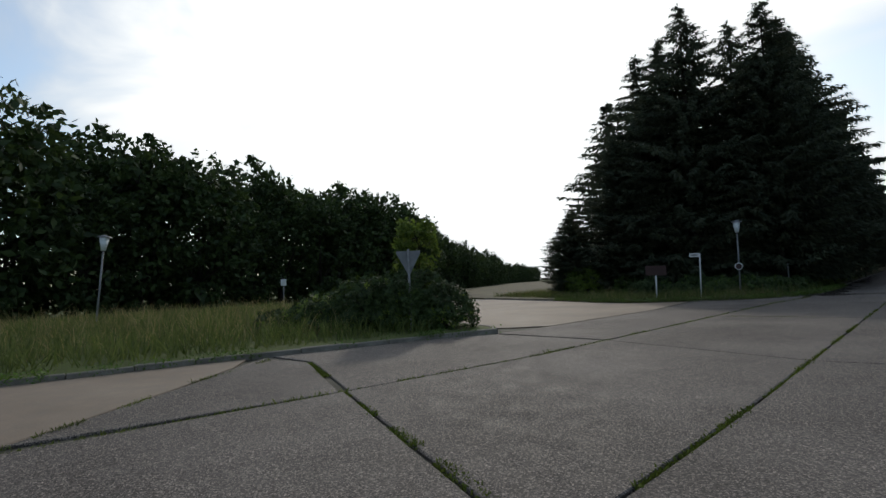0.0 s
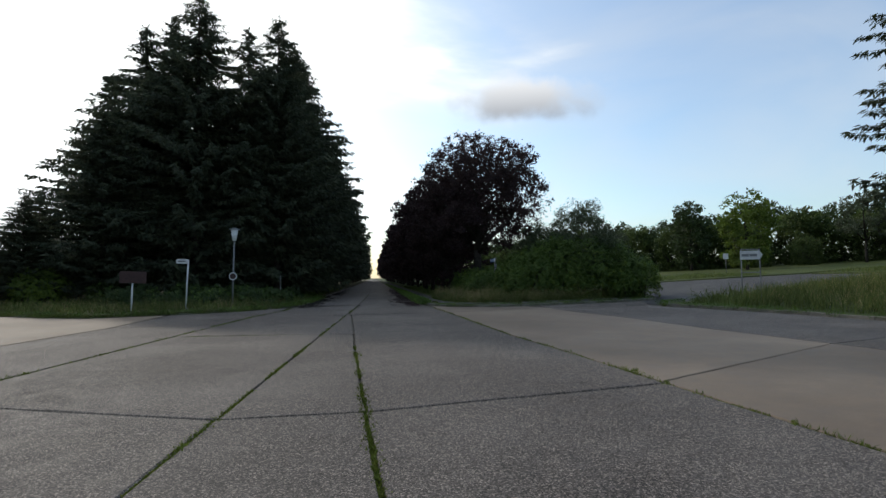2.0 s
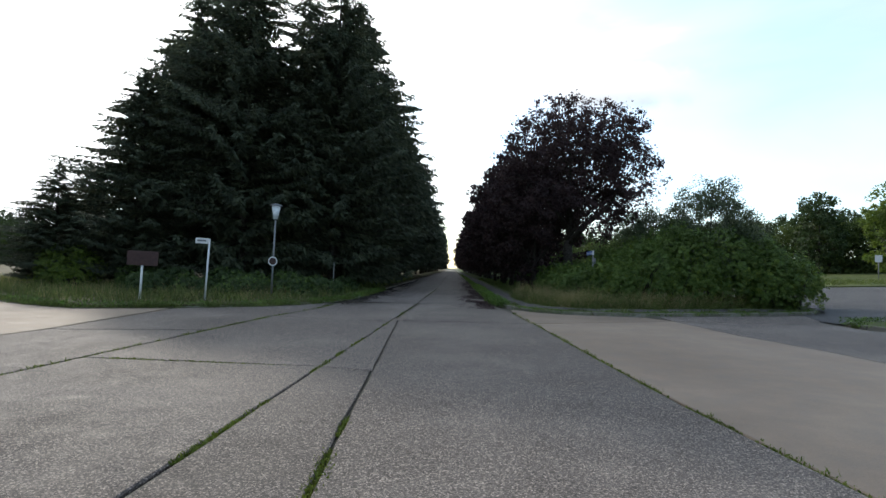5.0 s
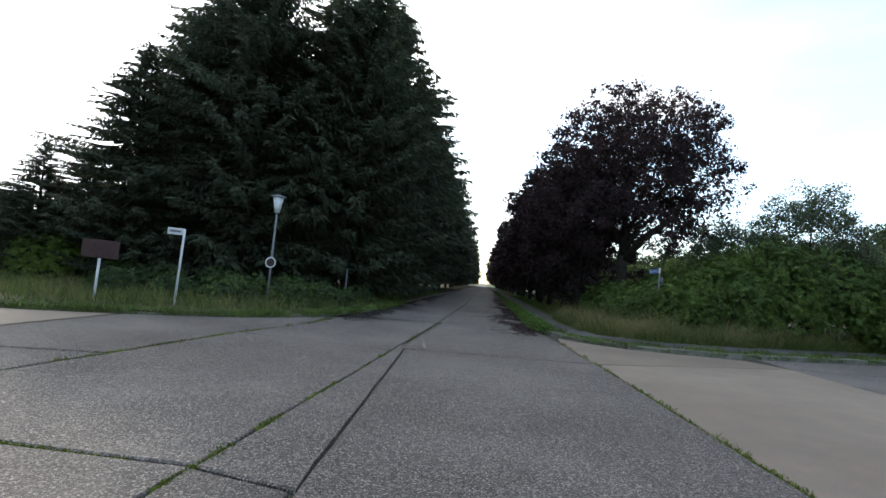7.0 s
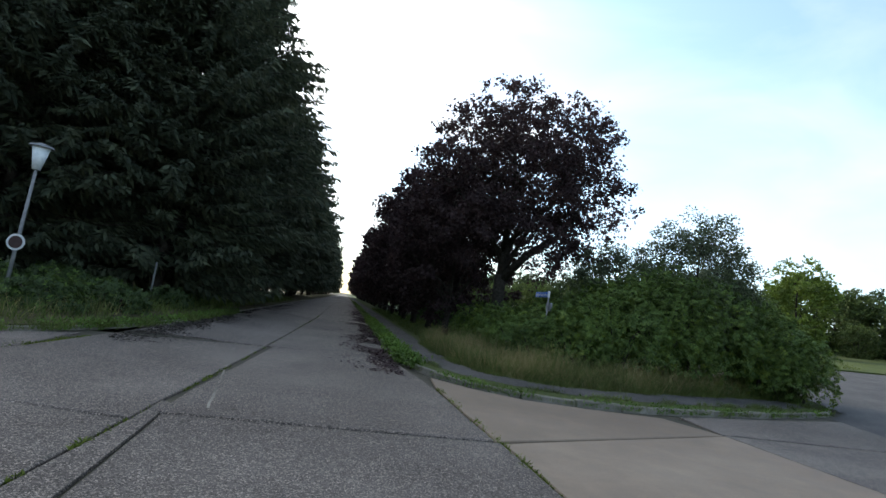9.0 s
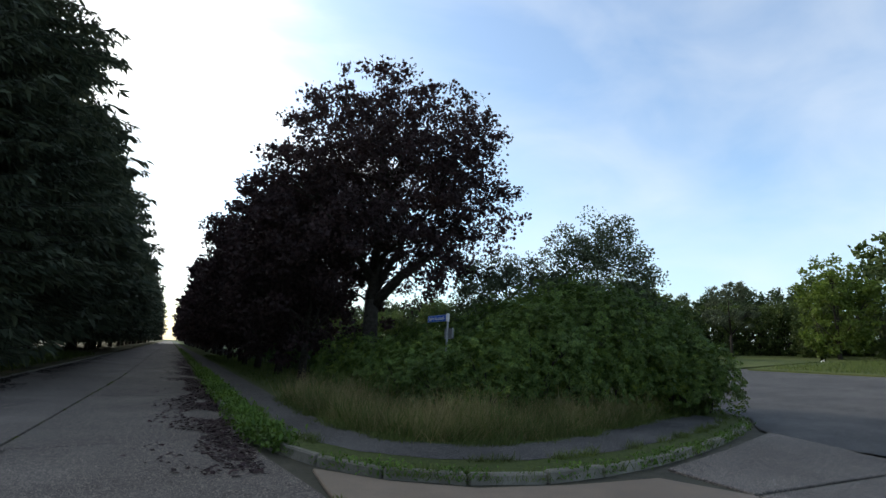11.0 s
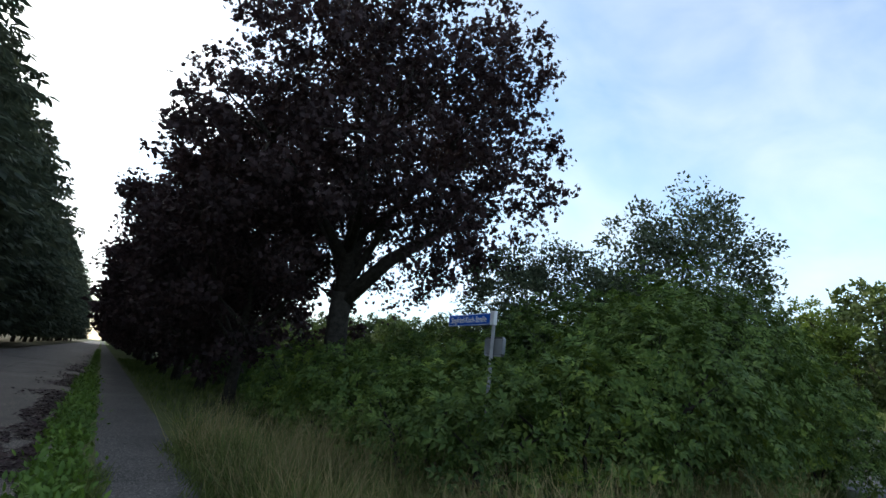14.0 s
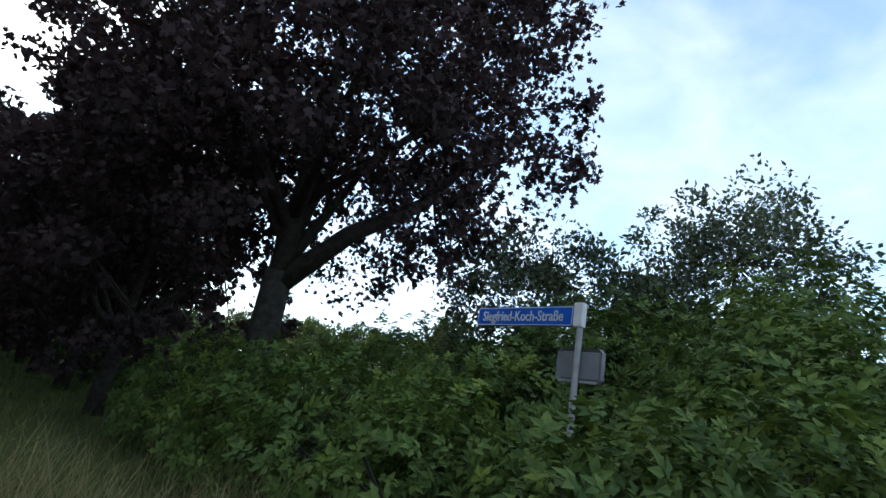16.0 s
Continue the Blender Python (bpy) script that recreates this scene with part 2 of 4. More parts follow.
def part(name, data, parent, label=""):
    ob = new(name, data)
    ob.parent = parent
    if label:
        tagged(ob, label)
    return ob


def thing(name, label, category, place=(0, 0, 0), turn=0, group="", kind=""):
    ob = new(name)
    ob.matrix_world = pose(*place, 0, 0, turn)
    ob.empty_display_size = 0.2
    return tagged(ob, label, category, group, kind)


def scatter(name, base_v, base_f, P, R, S, mat):
    """One mesh of many like pieces: base shape, places, turns (n, 3, 3) and sizes."""
    base_v, P, S = np.asarray(base_v, float), np.asarray(P, float), np.asarray(S, float)
    if S.ndim == 1:
        S = S[:, None]
    n, k = len(P), len(base_v)
    V = np.einsum("nij,nkj->nki", R, base_v[None] * S[:, None, :]) + P[:, None]
    F = (np.asarray(base_f)[None] + (np.arange(n) * k)[:, None, None]).reshape(-1, len(base_f[0]))
    me = bpy.data.meshes.new(name)
    me.vertices.add(n * k)
    me.vertices.foreach_set("co", V.astype(np.float32).ravel())
    m = F.shape[1]
    me.loops.add(F.size)
    me.loops.foreach_set("vertex_index", F.astype(np.int32).ravel())
    me.polygons.add(len(F))
    me.polygons.foreach_set("loop_start", np.arange(0, F.size, m, dtype=np.int32))
    me.materials.append(mat)
    me.update(calc_edges=True)
    return me


def join_meshes(name, meshes):
    """Several meshes as one, each with its own material."""
    V, F, MI, mats, off = [], [], [], [], 0
    for me in meshes:
        co = np.empty(len(me.vertices) * 3, np.float32)
        me.vertices.foreach_get("co", co)
        V.append(co.reshape(-1, 3))
        F += [tuple(off + v for v in p.vertices) for p in me.polygons]
        MI += [len(mats)] * len(me.polygons)
        mats.append(me.materials[0])
        off += len(me.vertices)
    out = bpy.data.meshes.new(name)
    out.from_pydata(np.concatenate(V).tolist(), [], F)
    for mt in mats:
        out.materials.append(mt)
    out.polygons.foreach_set("material_index", MI)
    out.update()
    return out


def frames_from(D, rng, roll=None):
    """Turns whose y axis follows D, with a random spin about it."""
    D = D / (np.linalg.norm(D, axis=1, keepdims=True) + 1e-9)
    a = np.cross(D, np.array([0.0, 0.0, 1.0]) + rng.normal(0, 0.05, D.shape))
    a /= np.linalg.norm(a, axis=1, keepdims=True) + 1e-9
    b = np.cross(a, D)
    s = rng.uniform(0, 2 * np.pi, len(D)) if roll is None else rng.normal(0, roll, len(D))
    x = a * np.cos(s)[:, None] + b * np.sin(s)[:, None]
    z = np.cross(x, D)
    return np.stack([x, D, z], -1)


def tube(bm, pts, radii, sides=7):
    rings = []
    for i, p in enumerate(pts):
        p = Vector(p)
        d = (Vector(pts[min(i + 1, len(pts) - 1)]) - Vector(pts[max(i - 1, 0)])).normalized()
        a = d.cross(Vector((0.31, 0.2, 0.93)) if abs(d.z) < 0.95 else Vector((1, 0, 0))).normalized()
        b = d.cross(a)
        rings.append([bm.verts.new(p + (a * math.cos(6.2832 * k / sides) + b * math.sin(6.2832 * k / sides)) * radii[i]) for k in range(sides)])
    for r, q in zip(rings, rings[1:]):
        for k in range(sides):
            bm.faces.new((r[k], r[(k + 1) % sides], q[(k + 1) % sides], q[k]))
    bm.faces.new(rings[0][::-1])
    bm.faces.new(rings[-1])


def box(bm, x0, y0, z0, x1, y1, z1, bev=0.0):
    made = bmesh.ops.create_cube(bm, size=1.0, matrix=Matrix.LocRotScale(((x0 + x1) / 2, (y0 + y1) / 2, (z0 + z1) / 2), None, (x1 - x0, y1 - y0, z1 - z0)))
    if bev:
        es = list({e for v in made["verts"] for e in v.link_edges})
        bmesh.ops.bevel(bm, geom=es, offset=bev, segments=1, affect="EDGES")


def curve_at(table, v):
    return float(np.interp(v, [a for a, _ in table], [b for _, b in table]))


# leaf shapes: y runs along the leaf
LEAF_OVAL_V = [(0, 0, 0), (0.22, 0.3, 0.05), (0.2, 0.62, 0.05), (0, 1, -0.06), (-0.2, 0.62, 0.05), (-0.22, 0.3, 0.05), (0, 0.5, -0.02)]
LEAF_OVAL_F = [(0, 1, 6), (1, 2, 6), (2, 3, 6), (3, 4, 6), (4, 5, 6), (5, 0, 6)]
LEAF_MAPLE_V = [(0, 0, 0), (0.48, 0.08, 0.06), (0.3, 0.34, 0), (0.56, 0.62, 0.05), (0.2, 0.6, 0), (0, 1, -0.06), (-0.2, 0.6, 0), (-0.56, 0.62, 0.05), (-0.3, 0.34, 0), (-0.48, 0.08, 0.06)]
LEAF_MAPLE_F = [(0, 1, 2), (2, 3, 4), (4, 5, 6), (6, 7, 8), (8, 9, 0), (0, 2, 4), (0, 4, 6), (0, 6, 8)]
BLADE_V = [(-0.5, 0, 0), (0.5, 0, 0), (0.42, 0.4, 0.03), (-0.42, 0.4, 0.03), (0.28, 0.75, 0.16), (-0.28, 0.75, 0.16), (0, 0.98, 0.42)]
BLADE_F = [(0, 1, 2), (0, 2, 3), (3, 2, 4), (3, 4, 5), (5, 4, 6)]
LEAF_PLAIN_V = [(0, 0, 0), (0.3, 0.45, 0.06), (0, 1, -0.06), (-0.3, 0.45, 0.06)]
LEAF_PLAIN_F = [(0, 1, 2), (0, 2, 3)]
TWIG_V = [(0, 0, 0), (0.13, 0.42, -0.03), (0, 1, -0.12), (-0.13, 0.42, -0.03)]
TWIG_F = [(0, 1, 2), (0, 2, 3)]
FAR_TWIG_V = [(0, 0, 0), (0.16, 0.42, -0.03), (0, 1, -0.12), (-0.16, 0.42, -0.03)]
FAR_TWIG_F = [(0, 1, 2), (0, 2, 3)]


def compound(stems):
    """A spray of leaflets, each folded along its rib."""
    V, F = [], []
    for x, y, a, s in stems:
        o = len(V)
        ca, sa = math.cos(a), math.sin(a)
        for u, v, w in ((0, 0, 0), (0.25, 0.42, 0.07), (0, 1, -0.12), (-0.25, 0.42, 0.07), (0, 0.45, 0)):
            V.append((x + (u * ca + v * sa) * s, y + (v * ca - u * sa) * s, w * s - 0.1 * y))
        F += [(o, o + 1, o + 4), (o + 1, o + 2, o + 4), (o + 2, o + 3, o + 4), (o + 3, o, o + 4)]
    return V, F


SPRIG_V, SPRIG_F = compound([(0, 0.55, 0, 0.5), (0.03, 0.5, 0.95, 0.45), (-0.03, 0.5, -0.95, 0.45), (0.03, 0.22, 1.25, 0.42), (-0.03, 0.25, -1.25, 0.42), (0.0, 0.4, 0.4, 0.4)])
SPRAY_V = [(-0.06, 0, 0), (0.06, 0, 0), (0.30, 0.22, -0.04), (0.13, 0.34, 0), (0.26, 0.52, -0.05), (0.1, 0.62, 0), (0.15, 0.8, -0.04), (0, 1, -0.08), (-0.15, 0.8, -0.04), (-0.1, 0.62, 0), (-0.26, 0.52, -0.05), (-0.13, 0.34, 0), (-0.30, 0.22, -0.04)]
SPRAY_F = [(0, 1, 3), (1, 2, 3), (0, 3, 11), (0, 11, 12), (11, 3, 5), (3, 4, 5), (11, 5, 9), (11, 9, 10), (9, 5, 7), (5, 6, 7), (9, 7, 8)]


# ---- trees ----
def spruce_meshes(seed, h, r, base, near=True):
    """Trunk and crown of a spruce: whorls of drooping boughs hung with twigs, tips sticking out unevenly."""
    rng = np.random.default_rng(seed)
    bm = bmesh.new()
    tube(bm, [(0, 0, -0.1), (0.04, 0, h * 0.3), (0, 0.05, h * 0.65), (0, 0, h * 0.98)], [0.24, 0.19, 0.11, 0.02], 8)
    P, D, S = [], [], []
    step = 0.30 if near else 0.55
    z = base
    while z < h - 0.25:
        f = (z - base) / (h - base)
        reach = r * min(1.0, 1.75 * (1 - f)) ** 0.95 + 0.15
        if f < 0.12:
            reach *= 0.85 + 1.2 * f
        for k in range(7 if f < 0.8 else 5):
            a = rng.uniform(0, 6.283)
            L = reach * rng.choice([0.5, 0.72, 0.82, 0.9, 0.96, 1.0, 1.05, 1.18])
            zz0 = z + rng.uniform(-0.15, 0.15)
            droop = rng.uniform(0.1, 0.38) * (1 - f) - 0.30 * f
            n = max(4, int(L / (0.125 if near else 0.4)))
            ts = np.linspace(0.15, 1, n)
            zz = zz0 - droop * L * ts + (0.75 * droop + 0.05) * L * ts**3
            pts = np.stack([np.cos(a) * L * ts, np.sin(a) * L * ts, zz], 1)
            if near:
                tube(bm, [(0, 0, zz0), tuple(pts[n // 2]), tuple(pts[-1])], [0.035 * (1 - f) + 0.012, 0.02, 0.006], 3)
            for side in (-1, 1, -1, 1, 0, 2):
                m = len(ts)
                aa = a + side * rng.uniform(0.35, 1.05, m) + (rng.normal(0, 0.2, m) if side == 0 else 0)
                d = np.stack([np.cos(aa), np.sin(aa), rng.uniform(-0.75, 0.05, m) if side < 2 else rng.uniform(-2.2, -0.8, m)], 1)
                P.append(pts + rng.normal(0, 0.05, pts.shape))
                D.append(d)
                S.append((0.42 + 0.5 * (1 - 0.5 * ts)) * rng.uniform(0.6, 1.25, m) * (0.55 + 0.45 * (1 - f)) * (0.62 if near else 1.1))
        z += rng.uniform(0.75, 1.25) * step * (1 - 0.3 * f)
    m = 16
    P.append(np.stack([np.zeros(m), np.zeros(m), np.linspace(h - 0.9, h - 0.1, m)], 1))
    aa = rng.uniform(0, 6.283, m)
    D.append(np.stack([np.cos(aa) * 0.5, np.sin(aa) * 0.5, np.full(m, 0.8)], 1))
    S.append(np.full(m, 0.35))
    P, D, S = np.concatenate(P), np.concatenate(D), np.concatenate(S)
    v, fc = (TWIG_V, TWIG_F) if near else (FAR_TWIG_V, FAR_TWIG_F)
    crown = scatter("crown", v, fc, P, frames_from(D, rng, 0.6), S, M_SPRUCE)
    return mesh_bm("trunk", bm, M_BARK, True), crown


def broad_meshes(seed, h, r, base, mat, leaves, leaf, shape="oval", trunk_r=0.2, clumps=90, fork=None, squash=1.0, spread=0.55, big_limb=None, skin=0.35, shift=(0, 0, 0), open_base=False):
    """Trunk with limbs and a crown of leaf clumps at the ends of twigs, uneven and with gaps."""
    rng = np.random.default_rng(seed)
    bm = bmesh.new()
    cz, hz = (h + base) / 2, (h - base) / 2
    fork = fork or base + 0.15 * (h - base)
    tube(bm, [(0, 0, -0.1), (0.05, 0, fork * 0.35), (0.02, 0.03, fork * 0.7), (0, 0, fork)], [trunk_r * 1.35, trunk_r * 1.05, trunk_r * 0.95, trunk_r * 0.9], 9)
    limbs = []
    for k in range(6):
        a = k * 1.047 + rng.uniform(-0.3, 0.3)
        up = rng.uniform(0.5, 1.3)
        L = r * rng.uniform(0.75, 1.0)
        end = np.array([math.cos(a) * L * 0.75, math.sin(a) * L * 0.75, fork + L * up * 0.9])
        mid = np.array([math.cos(a) * L * 0.32, math.sin(a) * L * 0.32, fork + L * up * 0.35])
        if open_base:
            mid[2], end[2] = mid[2] + 1.3, min(end[2] + 1.3, h - 1.0)
        tube(bm, [(0, 0, fork + 0.25 * k if open_base else fork - 0.15), tuple(mid), tuple(end)], [trunk_r * 0.45, trunk_r * 0.26, trunk_r * 0.08], 6)
        limbs.append((mid, end))
    top = np.array([rng.normal(0, 0.1), rng.normal(0, 0.1), h * 0.9])
    tube(bm, [(0, 0, fork - 0.1), tuple(np.array([0.1, 0.1, (fork + h) * 0.5])), tuple(top)], [trunk_r * 0.75, trunk_r * 0.4, 0.02], 6)
    limbs.append((np.array([0.1, 0.1, (fork + h) * 0.5]), top))
    if big_limb:
        tube(bm, [(0, 0, fork - 0.25)] + big_limb, [trunk_r * 0.75, trunk_r * 0.6, trunk_r * 0.45, trunk_r * 0.2], 8)
        limbs.append((np.array(big_limb[0]), np.array(big_limb[-1])))
    C = []
    while len(C) < clumps:
        v = rng.normal(0, 1, 3)
        v /= np.linalg.norm(v)
        q = rng.uniform(skin, 1.0) ** 0.6
        bumpy = 1 + 0.10 * noise.noise(Vector(v * 2.3) + Vector((seed, 0, 0)))
        v[2] = math.copysign(abs(v[2]) ** 0.85, v[2])
        c = np.array([v[0] * r * q * bumpy, v[1] * r * q * bumpy, cz + v[2] * hz * q * bumpy * squash])
        if v[2] < -0.2 and rng.random() < 0.25:
            continue
        if open_base and c[2] < base + 0.25 * (h - base) and math.hypot(c[0], c[1]) < 0.42 * r:
            continue
        C.append(c)
    C = np.array(C) + np.array(shift)
    for c in C[:: max(1, clumps // 70)]:
        mid, end = min(limbs, key=lambda e: np.linalg.norm(c - (e[0] + e[1]) / 2))
        s = mid * 0.45 + end * 0.55
        tube(bm, [tuple(s), tuple(s * 0.45 + c * 0.55 + rng.normal(0, 0.12, 3)), tuple(c)], [trunk_r * 0.16, trunk_r * 0.09, 0.008], 4)
    which = rng.integers(0, clumps, leaves)
    off = rng.normal(0, 1, (leaves, 3))
    off *= (rng.random(leaves) ** (0.8 if open_base else 0.45) / np.linalg.norm(off, axis=1))[:, None] * (spread * r / 2.6 * rng.uniform(0.5, 1.3, clumps)[which])[:, None]
    off[:, 2] *= 0.75
    P = C[which] + off
    D = rng.normal(0, 1, (leaves, 3)) + np.array([0, 0, -0.35]) + 0.6 * (P - np.array([0, 0, cz])) / r
    S = leaf * rng.uniform(0.7, 1.3, leaves)
    v, f = {"maple": (LEAF_MAPLE_V, LEAF_MAPLE_F), "plain": (LEAF_PLAIN_V, LEAF_PLAIN_F), "oval": (LEAF_OVAL_V, LEAF_OVAL_F)}[shape]
    crown = scatter("crown", v, f, P, frames_from(D, rng), S, mat)
    return mesh_bm("trunk", bm, M_BARK, True), crown


def tree_thing(name, label, meshes, place, turn=0, size=1.0, group=""):
    t = thing(name, label, "tree", (place[0], place[1], place[2] + rise(place[0])), turn, group)
    part("trunk", meshes[0], t)
    part("crown", meshes[1], t)
    t.scale = (size, size, size) if isinstance(size, (int, float)) else size
    return t


# ---- ground ----
def poly_mesh(name, pts, z, mat):
    bm = bmesh.new()
    bm.faces.new([bm.verts.new((x, y, z)) for x, y in pts])
    bmesh.ops.triangulate(bm, faces=bm.faces, ngon_method="EAR_CLIP")
    if bm.faces and sum(f.normal.z for f in bm.faces) < 0:
        bmesh.ops.reverse_faces(bm, faces=bm.faces)
    return mesh_bm(name, bm, mat)


def raised(name, pts, z, mat, depth=0.3):
    """A flat-topped body over a plan outline."""
    bm = bmesh.new()
    f = bm.faces.new([bm.verts.new((x, y, z)) for x, y in pts])
    if f.normal.z < 0 or f.calc_area() and (f.normal_update() or f.normal.z < 0):
        bmesh.ops.reverse_faces(bm, faces=[f])
    ext = bmesh.ops.extrude_face_region(bm, geom=[f])
    for v in ext["geom"]:
        if isinstance(v, bmesh.types.BMVert):
            v.co.z = z
    for v in f.verts:
        v.co.z = z - depth
    bmesh.ops.recalc_face_normals(bm, faces=bm.faces)
    bmesh.ops.triangulate(bm, faces=[g for g in bm.faces if len(g.verts) > 4], ngon_method="EAR_CLIP")
    return mesh_bm(name, bm, mat)


RISE_FROM, RISE = 17.5, 0.055


def rise(x):
    """How far the land east of the crossing has risen at x."""
    return RISE * max(0.0, x - RISE_FROM)


def risen(me):
    bm = bmesh.new()
    bm.from_mesh(me)
    bmesh.ops.bisect_plane(bm, geom=bm.verts[:] + bm.edges[:] + bm.faces[:], plane_co=(RISE_FROM, 0, 0), plane_no=(1, 0, 0))
    for v in bm.verts:
        v.co.z += rise(v.co.x)
    bm.to_mesh(me)
    bm.free()
    return me


ground = tagged(new("ground", poly_mesh("ground", [(-2500, -2500), (2500, -2500), (2500, 2500), (-2500, 2500)], -0.06, M_LAND)), "flat green and straw-coloured meadow land to the horizon", "ground", kind="structure")

# lines of the slab joints: tables of (y, x)
X_A = [(-30, -7.0), (12, -4.2), (16.2, -3.4), (20, -2.8), (29, -2.2), (35, -1.8), (38, -1.3), (42, -1.1)]
X_L = [(-30, -0.9), (14, 0.65), (18, 0.88), (28, 1.21), (36, 1.49), (42, 1.68), (57, 2.0), (600, 2.2)]
X_C = [(-30, 4.6), (16, 2.75), (20, 2.45), (26, 2.1), (33, 1.75), (36, 1.58)]
X_R = [(-30, 9.0), (16, 6.5), (21, 6.1), (24.5, 5.85), (27, 5.6), (30, 5.45), (35, 5.25), (38.6, 5.1), (42, 4.6)]
X_T = [(-30, 15.5), (18, 11.8), (23, 11.3), (27.5, 10.7), (31.5, 10.4), (34, 9.9), (37.2, 9.75)]

# kerb lines
ISLAND = [(-13.5, 4.5), (-10.4, 10.0), (-8.9, 13.4), (-8.35, 15.4), (-7.85, 17.2), (-7.25, 18.95), (-6.8, 20.4), (-6.45, 21.6), (-6.1, 22.4), (-5.9, 22.9), (-6.6, 23.5), (-9, 24.6), (-14, 27.0), (-22, 30.6), (-34, 36.0)]
VERGE_W = [(-34, 49.0), (-20, 42.0), (-13, 38.6), (-9.5, 36.6), (-7.5, 35.9), (-5.2, 36.8), (-3.2, 38.2), (-1.9, 40.4), (-1.25, 44.0), (-1.1, 52.0), (-1.05, 80.0), (-1.0, 600.0)]
CORNER_E = [(4.72, 600.0), (4.72, 60.0), (4.7, 46.0), (4.75, 42.6), (5.0, 41.0), (5.4, 39.9), (6.0, 39.15), (6.8, 38.7), (7.8, 38.5), (9.8, 38.85), (12.5, 39.8), (16.0, 41.4), (17.8, 42.7), (18.7, 44.5), (19.2, 48.0), (20.0, 54.0), (21.5, 60.0)]
FIELD_E = [(60, 51.0), (40.3, 47.5), (30, 43.8), (21.0, 40.0), (17.4, 38.6), (15.4, 37.7), (15.1, 36.7), (15.6, 35.2), (16.2, 32.4), (16.7, 28.0), (17.8, 20.0), (20.5, 5.0), (26, -20)]


def smooth_line(pts, step):
    """Points at even steps along a line through pts."""
    pts = [Vector((*p, 0)) for p in pts]
    dense = []
    for i in range(len(pts) - 1):
        a, b, c, d = pts[max(i - 1, 0)], pts[i], pts[i + 1], pts[min(i + 2, len(pts) - 1)]
        if (b - a).length > 20:
            a = b
        if (d - c).length > 20:
            d = c
        for k in range(24):
            t = k / 24
            q = 0.5 * ((2 * b) + (c - a) * t + (2 * a - 5 * b + 4 * c - d) * t * t + (3 * b - a - 3 * c + d) * t**3)
            if (c - b).length > 20:
                q = b.lerp(c, t)
            dense.append(q)
    dense.append(pts[-1])
    out, need = [dense[0]], step
    for p, q in zip(dense, dense[1:]):
        L = (q - p).length
        while L > 1e-9 and need <= L:
            p = p.lerp(q, need / L)
            out.append(p)
            L = (q - p).length
            need = step
        need -= L
    return [(p.x, p.y) for p in out]


def offset_line(pts, d):
    out = []
    for i, p in enumerate(pts):
        a, b = Vector(pts[max(i - 1, 0)]), Vector(pts[min(i + 1, len(pts) - 1)])
        t = (b - a).normalized()
        out.append((p[0] - t.y * d, p[1] + t.x * d))
    return out


road = tagged(new("road", risen(poly_mesh("road", [(-40, -40), (40, -40), (60, 40), (60, 61.4), (41, 58.4), (30, 62), (21, 61), (18, 44), (12, 41), (5.2, 41), (4.9, 600), (-1.2, 600), (-1.2, 41), (-10, 39), (-40, 54)], -0.035, M_SOIL))), "dark soil and moss bed showing in the open joints between the concrete slabs", "road", kind="structure")

SLABS = []
rnd = random.Random(5)


def slab(pts, mat, z=0.0, gap=0.012):
    """One cast slab with ragged, slightly worn edges."""
    c = Vector((sum(p[0] for p in pts) / len(pts), sum(p[1] for p in pts) / len(pts)))
    ring = []
    for p, q in zip(pts, pts[1:] + pts[:1]):
        p, q = Vector(p), Vector(q)
        L = (q - p).length
        n = max(1, int(L / 0.45)) if L < 40 else int(L / 4)
        nrm = Vector((-(q - p).y, (q - p).x)).normalized()
        if nrm.dot(c - (p + q) / 2) < 0:
            nrm = -nrm
        for k in range(n):
            v = p.lerp(q, k / n)
            ring.append(v + nrm * (gap + rnd.uniform(0, 0.014)) + ((c - v).normalized() * 0.01 if k == 0 else Vector((0, 0))))
    area = sum(a.x * b.y - b.x * a.y for a, b in zip(ring, ring[1:] + ring[:1]))
    if area < 0:
        ring.reverse()
    dz = z + rnd.uniform(-0.003, 0.003)
    n = len(ring)
    verts = [(v.x, v.y, dz - 0.012) for v in ring]
    top = []
    for v in ring:
        w = v + (c - v).normalized() * 0.018
        top.append((w.x, w.y, dz))
    low = [(v.x, v.y, dz - 0.15) for v in ring]
    V = verts + top + low
    F = [tuple(range(n, 2 * n))]
    for k in range(n):
        j = (k + 1) % n
        F += [(k, j, n + j, n + k), (2 * n + k, 2 * n + j, j, k)]
    me = mesh_from("slab", V, F, mat)
    ob = part("slab", me, road)
    SLABS.append(ob)
    return ob


def strip(left, right, cuts, mat, z=0.0):
    """Slabs between two joint lines, cut across at heights given as (y at the left line, y at the right line)."""
    for (l0, r0), (l1, r1) in zip(cuts, cuts[1:]):
        def side(tab, a, b):
            ys = [a] + [y for y, _ in tab if a + 0.3 < y < b - 0.3] + [b]
            return [(curve_at(tab, y), y) for y in ys]
        slab(side(left, l0, l1) + side(right, r0, r1)[::-1], mat, z)


